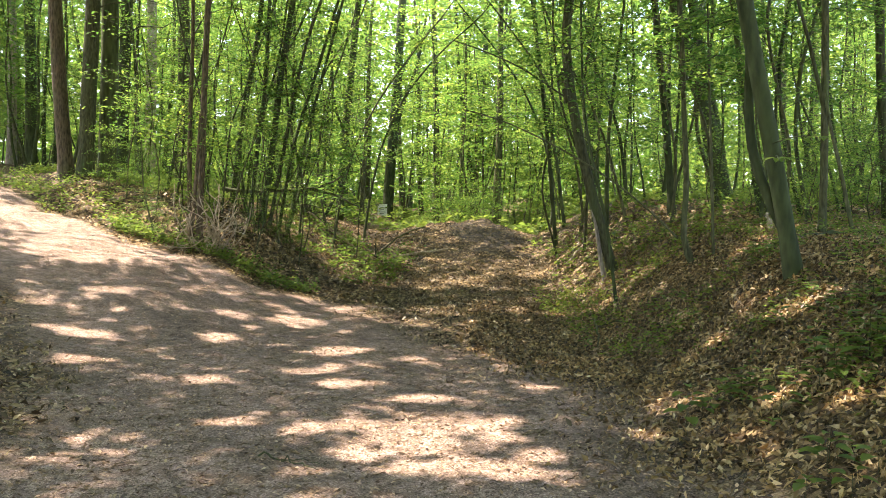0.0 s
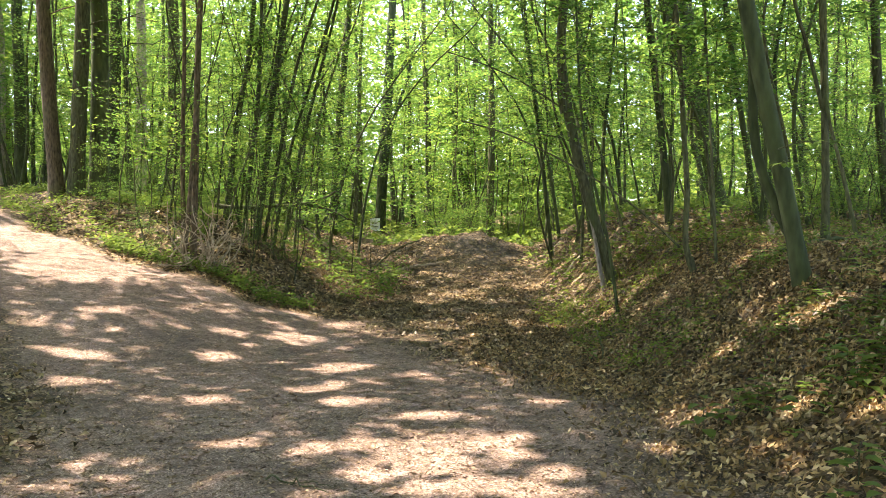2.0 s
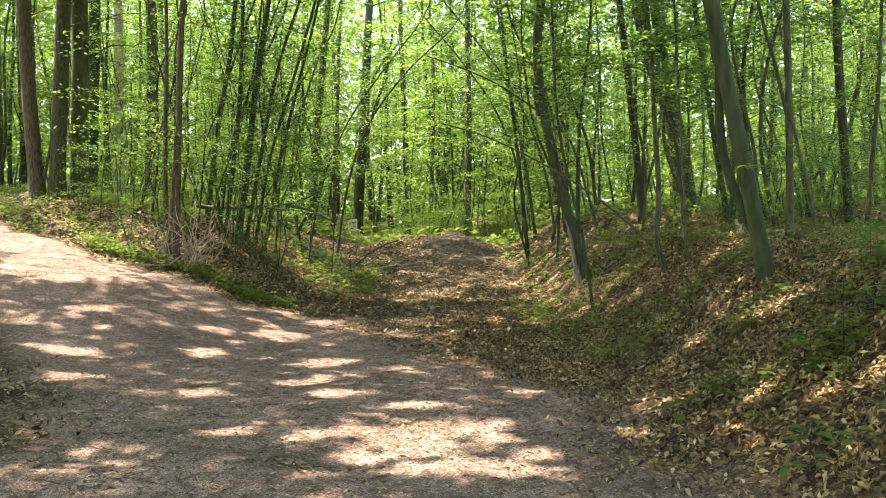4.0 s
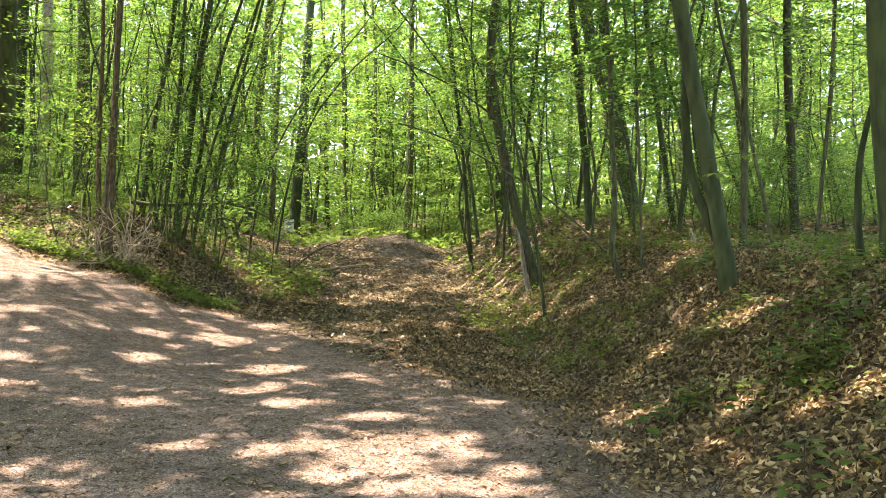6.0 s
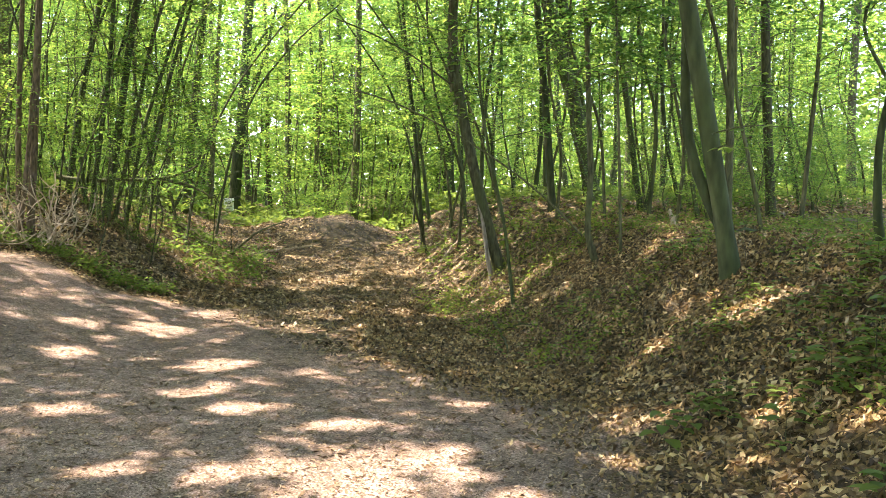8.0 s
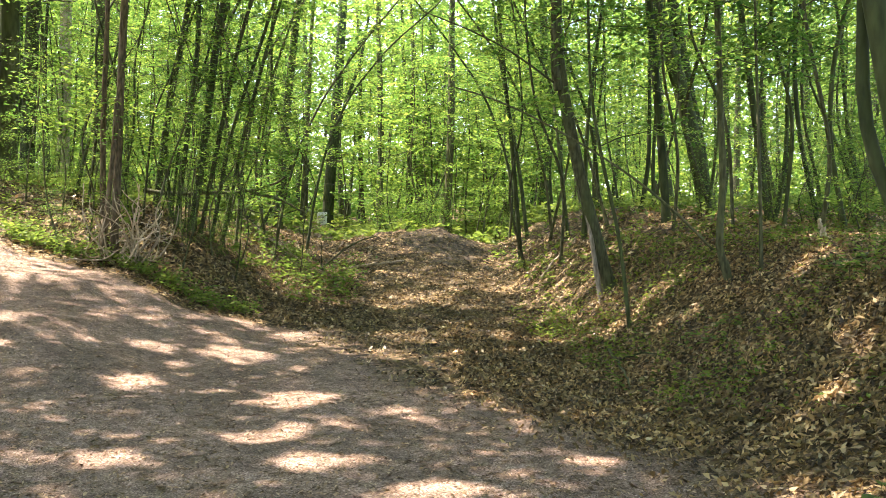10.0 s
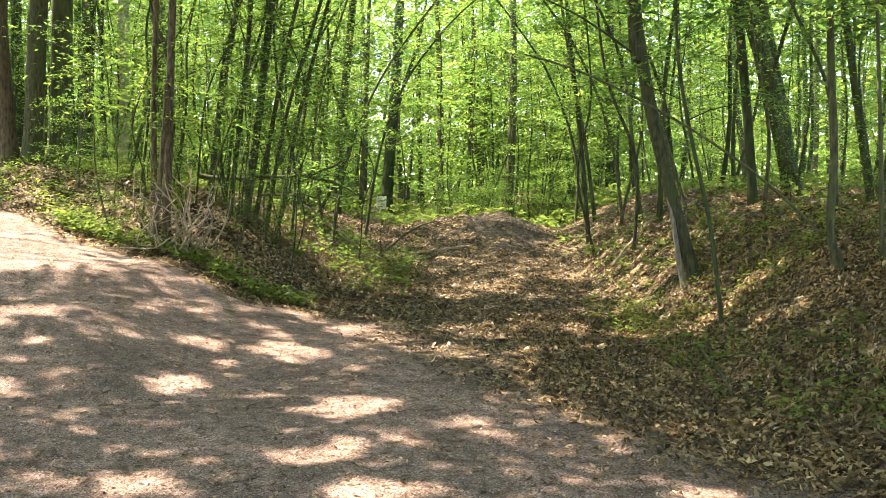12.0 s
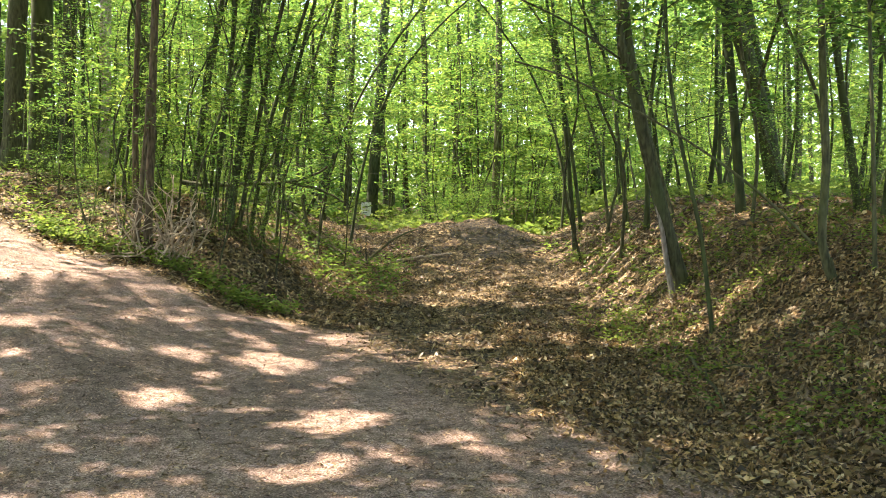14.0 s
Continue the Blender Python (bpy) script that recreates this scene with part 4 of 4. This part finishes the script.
fallen_leaves("verge_leaves", "dry leaves along the far verge of the road", 9000, rect(-10, -2.4, 4.5, 15), 0.055, 105, test=off_road)
fallen_leaves("road_bits", "small bits of leaf trodden into the gravel", 52000, rect(-7, 1.9, 3.6, 16.5), 0.034, 106, 0.3, 0.001, wide=0.38, mat=CHAFF)

# ---- green undergrowth ----
def leaf_mesh():
    """One broad pointed leaf with its stalk, folded along the midrib."""
    bm = bmesh.new()
    rows = [(0.0, 0.004), (0.35, 0.005), (0.5, 0.22), (0.75, 0.33), (1.05, 0.24), (1.35, 0.0)]
    prev = None
    for u, w in rows:
        z = 0.25 * u - 0.22 * u * u
        row = [bm.verts.new((u, -w, z + 0.3 * w)), bm.verts.new((u, 0, z)), bm.verts.new((u, w, z + 0.3 * w))]
        if prev:
            bm.faces.new((prev[0], row[0], row[1], prev[1]))
            bm.faces.new((prev[1], row[1], row[2], prev[2]))
        prev = row
    me = bpy.data.meshes.new("leaf")
    bm.to_mesh(me)
    bm.free()
    me.materials.append(HERB)
    return me


SEED_LEAF = leaf_mesh()
SEED_STEM = mesh_from("stem", *tube([(0, 0, -0.04), (0.01, 0, 0.5), (0, 0.02, 1.0)], [0.03, 0.022, 0.012], 5), [BARK_DARK], smooth=True)


def seedling(x, y, k, s, turn):
    root = tagged(new("seedling"), "green tree seedling in the dry leaves of the bank", "seedling", "seedlings on the bank")
    root.matrix_world = pose(x, y, floor_z(x, y), 0, 0, turn)
    tall = (0.12, 0.18, 0.25)[k] * s
    st = part("stem", SEED_STEM, root)
    st.matrix_basis = Matrix.Diagonal((0.09, 0.09, tall, 1))
    for i in range((5, 7, 9)[k]):
        z = tall * (1 - 0.09 * i)
        size = 0.105 * s * (0.75 + 0.05 * i)
        lf = part("leaf", SEED_LEAF, root)
        lf.matrix_basis = pose(0, 0, z, 0, -8 + 7 * (i % 3), i * 137 + 20 * (i % 4)) @ Matrix.Diagonal((size, size, size, 1))


def leafy_twig(tree_ob, start, tip, count):
    """A low twig with a few broad leaves on the curved tree."""
    o = np.array(tree_ob.location)
    a, b = np.array(start) - o, np.array(tip) - o
    tw = part("twig", mesh_from("twig", *tube(smooth_path([a, (a + b) / 2 + [0, 0, 0.06], b], 8), np.linspace(0.008, 0.003, 8), 5), [BARK_DARK], smooth=True), tree_ob)
    for i in range(count):
        u = 0.35 + 0.65 * i / (count - 1)
        p = a + (b - a) * u
        lf = part("leaf", SEED_LEAF, tw)
        lf.matrix_basis = pose(p[0], p[1], p[2] + 0.02, 0, 10, 70 * i + (90 if i % 2 else -90)) @ Matrix.Diagonal((0.10, 0.10, 0.10, 1))


leafy_twig(curved, (3.08, 8.1, 2.2), (2.75, 7.1, 2.1), 7)
leafy_twig(curved, (3.05, 8.1, 2.35), (3.1, 7.0, 2.28), 6)

rs = np.random.RandomState(55)
for cx, cy, n, spread in ((2.09, 6.19, 10, 0.13), (2.5, 5.5, 11, 0.18), (2.12, 4.25, 5, 0.12), (2.45, 4.2, 7, 0.18), (3.3, 5.7, 14, 0.25), (2.85, 5.7, 9, 0.2), (2.9, 7.1, 8, 0.3), (2.3, 10.4, 8, 0.4), (3.6, 9.4, 7, 0.4), (3.5, 6.7, 9, 0.3)):
    for _ in range(n):
        seedling(cx + rs.normal(0, spread), cy + rs.normal(0, spread), rs.choice(3), rs.uniform(0.7, 1.3), rs.uniform(0, 360))


def undergrowth(name, label, n, area, seed, size=1.0, test=None):
    rng = np.random.RandomState(seed)
    x, y = area(rng, n)
    if test is not None:
        ok = test(x, y, rng)
        x, y = x[ok], y[ok]
    ok = ~(open_line(x, y) & (y > 33))
    x, y = x[ok], y[ok]
    n = len(x)
    count = 7
    cen = np.stack([x, y, height(x, y) + rng.uniform(0.05, 0.2, n) * size], 1)
    v, q = sprays(rng, cen, rng.uniform(0, 6.28, n), count, 0.28 * size, 0.34 * size, 0.085 * size, 0.4)
    tubes = [tube([(a, b, float(c) - 0.25 * size), (a, b, float(c))], [0.0025, 0.0015], 3) for a, b, c in cen[:: max(1, n // 200)]]
    tv, tq = joined(tubes)
    tagged(new(name, crown_mesh(name, tv, tq, v, q, BARK_DARK, HERB)), label, "undergrowth", kind="stuff")


def patchy(x, y, rng):
    return (worn(x, y) < 0.1) & (ripple(x, y, 1.6) + rng.normal(0, 0.4, len(x)) > 0.2)


undergrowth("bank_undergrowth", "sparse green herbs on the leaf bank", 4300, rect(1.7, 6.8, 4.2, 15.5), 111, 0.62, patchy)
undergrowth("verge_undergrowth", "bright green herbs along the road verge", 420, lambda rng, n: ((lambda x: (x, road_edge(x) + np.abs(rng.normal(0.1, 0.22, n))))(rng.uniform(-7, -2.6, n))), 112, 0.95)
undergrowth("slope_undergrowth", "green herbs and brambles on the slope", 4600, rect(-12, -5.0, 16.6, 25), 113, 1.0, patchy)
undergrowth("hollow_undergrowth", "green herbs in the hollow beside the mound", 240, rect(-4.2, -1.2, 17.0, 24.5), 114, 1.5)
undergrowth("back_undergrowth", "green herbs under the trees behind the mound", 4200, lambda rng, n: (rng.uniform(-12, 18, n), rng.uniform(28.9, 52, n)), 115, 3.0)
undergrowth("track_undergrowth", "green herbs at the foot of the bank by the leaning tree", 230, rect(1.5, 4.4, 12, 17.5), 117, 0.9)
undergrowth("far_bank_undergrowth", "green herbs on the far bank", 2200, rect(2.2, 15, 16, 30), 116, 1.6, patchy)

# ---- dead wood ----
def branch(name, label, lines, mat, category="branch"):
    """A fallen branch: the first line is the main limb, the rest fork from it."""
    root = tagged(new(name), label, category)
    o = Vector(lines[0][0][0])
    root.location = o
    rng = np.random.RandomState(len(lines) + 3)
    for i, (pts, r) in enumerate(lines):
        p = smooth_path(np.array(pts, float) - np.array(o), 14)
        p[1:-1] += rng.normal(0, 0.012, (12, 3))
        v, q = tube(p, r * (1 - 0.6 * np.linspace(0, 1, 14)), 8, rng, 0.08)
        part("limb" if i == 0 else "fork", mesh_from("limb", v, q, [mat], smooth=True), root)
    return root


def gz(x, y, up=0.0):
    return (x, y, floor_z(x, y) + up)


branch("fallen_branch", "dark broken branch caught among the stems above the hollow",
       [([gz(-5.3, 18.6, 0.35), (-4.78, 18.6, 2.25), (-4.16, 18.6, 2.34), (-3.44, 18.6, 2.35), (-2.97, 18.6, 2.4), (-2.61, 18.6, 2.67)], 0.05),
        ([(-3.3, 18.6, 2.37), (-2.71, 18.6, 2.25), (-2.19, 18.6, 1.95)], 0.035), ([(-4.2, 18.5, 2.0), (-3.5, 18.5, 2.0), (-2.7, 18.5, 1.95)], 0.02)], BARK_DARK)
branch("fallen_log", "thin dark log lying across the hollow", [([gz(-4.7, 23.0, 0.05), (-3.74, 23.2, 1.06), (-2.93, 23.2, 1.0), gz(-2.2, 23.2, 0.05)], 0.06), ([gz(-4.2, 23.5, 0.35), (-3.4, 23.4, 1.25), gz(-2.6, 23.3, 0.1)], 0.035)], BARK_DARK, "log")
branch("fallen_branch", "bent dark branch against the mound", [([gz(-2.3, 23.4, 0.0), (-1.87, 23.5, 1.15), (-1.33, 23.5, 1.5), (-0.9, 23.6, 1.6)], 0.035), ([(-2.3, 23.45, 0.7), (-2.3, 23.4, 1.4)], 0.02)], BARK_DARK)
branch("fallen_branch", "pale branch lying on the mound", [([gz(-1.7, 23.9, 0.03), gz(-1.06, 24.0, 0.06), gz(-0.2, 24.3, 0.05)], 0.045)], DEADWOOD)
branch("fallen_log", "grey log lying on the bank behind the curved tree", [([gz(3.75, 9.75, 0.03), gz(4.2, 9.8, 0.04), gz(4.7, 9.9, 0.04), gz(5.2, 10.05, 0.03)], 0.04)], BARK_DARK, "log")
branch("fallen_branch", "long thin dead branch sliding down the hollow side", [([gz(-4.0, 22.0, 0.3), gz(-3.4, 22.3, 0.22), gz(-2.7, 22.7, 0.1), gz(-2.2, 22.9, 0.04)], 0.03), ([gz(-3.5, 22.25, 0.25), gz(-3.0, 22.1, 0.3), gz(-2.5, 22.1, 0.1)], 0.018)], DEADWOOD)
branch("fallen_branch", "pale dead branch on the far bank beside the track", [([gz(2.6, 19.6, 0.05), gz(3.1, 19.9, 0.12), gz(3.7, 20.4, 0.06)], 0.035)], DEADWOOD)
branch("stump", "short broken stump on the bank", [([gz(4.3, 11.4, -0.1), gz(4.29, 11.4, 0.1), gz(4.25, 11.38, 0.22)], 0.05)], DEADWOOD, "stump")
branch("twig", "thin dark twig lying on the road", [([gz(-1.15, 5.2, 0.012), gz(-0.95, 5.15, 0.02), gz(-0.75, 5.0, 0.012)], 0.007), ([gz(-1.0, 5.16, 0.014), gz(-0.85, 5.2, 0.015), gz(-0.7, 5.2, 0.01)], 0.004)], BARK_DARK, "twig")
branch("fallen_branch", "thin fallen branch lying on the leaf bank", [([gz(2.05, 12.05, 0.03), gz(1.95, 11.1, 0.06), gz(1.8, 10.25, 0.03)], 0.02), ([gz(1.98, 11.4, 0.05), gz(2.2, 11.0, 0.08), gz(2.3, 10.6, 0.03)], 0.012)], BARK_DARK)


def dead_bush(x, y):
    """A tangle of bare pale twigs at the foot of the brown tree."""
    rng = np.random.RandomState(77)
    root = tagged(new("dead_bush"), "tangle of bare pale twigs at the foot of a tree", "bush")
    root.location = gz(x, y)
    for i in range(30):
        a = rng.uniform(0, 6.28)
        p = np.array([rng.normal(0, 0.16), rng.normal(0, 0.1), -0.05])
        pts = [p]
        d = np.array([math.cos(a) * 0.7, math.sin(a) * 0.4, rng.uniform(0.8, 2.4)])
        for _ in range(7):
            d = d * 0.75 + rng.normal(0, 0.7, 3) + [0, 0, 0.02]
            p = p + d / np.linalg.norm(d) * rng.uniform(0.12, 0.26)
            p[2] = max(p[2], 0.02)
            pts.append(p)
        line = smooth_path(pts, 16)
        tubes = [tube(line, np.linspace(0.017, 0.007, 16), 5)]
        for _ in range(5):
            s = line[rng.randint(4, 15)]
            e = s + rng.normal(0, 0.13, 3)
            tubes.append(tube([s, (s + e) / 2 + rng.normal(0, 0.03, 3), e], [0.008, 0.006, 0.004], 4))
        part("twig", mesh_from("twig", *joined(tubes), [DEADWOOD], smooth=True), root)


dead_bush(-4.85, 16.15)

# ---- notice board ----
def plain(name, col, rough=0.5):
    m, nodes, links, b = material(name, rough)
    n = textured(nodes, links, "noise", 9)
    r = ramp(nodes, [(0.3, tuple(c * 0.85 for c in col)), (0.7, col)])
    links.new(n.outputs["Fac"], r.inputs["Fac"])
    links.new(r.outputs["Color"], b.inputs["Base Color"])
    return m


def block(name, parent, size, at, mat, bev=0.004):
    bm = bmesh.new()
    bmesh.ops.create_cube(bm, size=1)
    bmesh.ops.scale(bm, vec=size, verts=bm.verts)
    bmesh.ops.bevel(bm, geom=bm.edges[:], offset=bev, segments=2, affect="EDGES")
    bmesh.ops.translate(bm, vec=at, verts=bm.verts)
    me = bpy.data.meshes.new(name)
    bm.to_mesh(me)
    bm.free()
    me.materials.append(mat)
    return part(name, me, parent)


board = tagged(new("notice_board"), "white notice board with dark lines of writing fixed to a tree", "sign")
board.location = (-4.07, 43.93, 2.57)
WHITE, INK = plain("white_board", (0.88, 0.88, 0.86)), plain("dark_print", (0.09, 0.09, 0.10))
block("panel", board, (0.5, 0.02, 0.68), (0, 0, 0), WHITE)
for wz, ww, wx in ((0.14, 0.30, 0.02), (0.07, 0.24, -0.02), (-0.08, 0.32, 0.0), (-0.17, 0.22, -0.04)):
    block("writing", board, (ww, 0.004, 0.035), (wx, -0.013, wz), INK, 0.001)
block("batten", board, (0.06, 0.12, 0.5), (0.1, 0.07, 0), DEADWOOD)
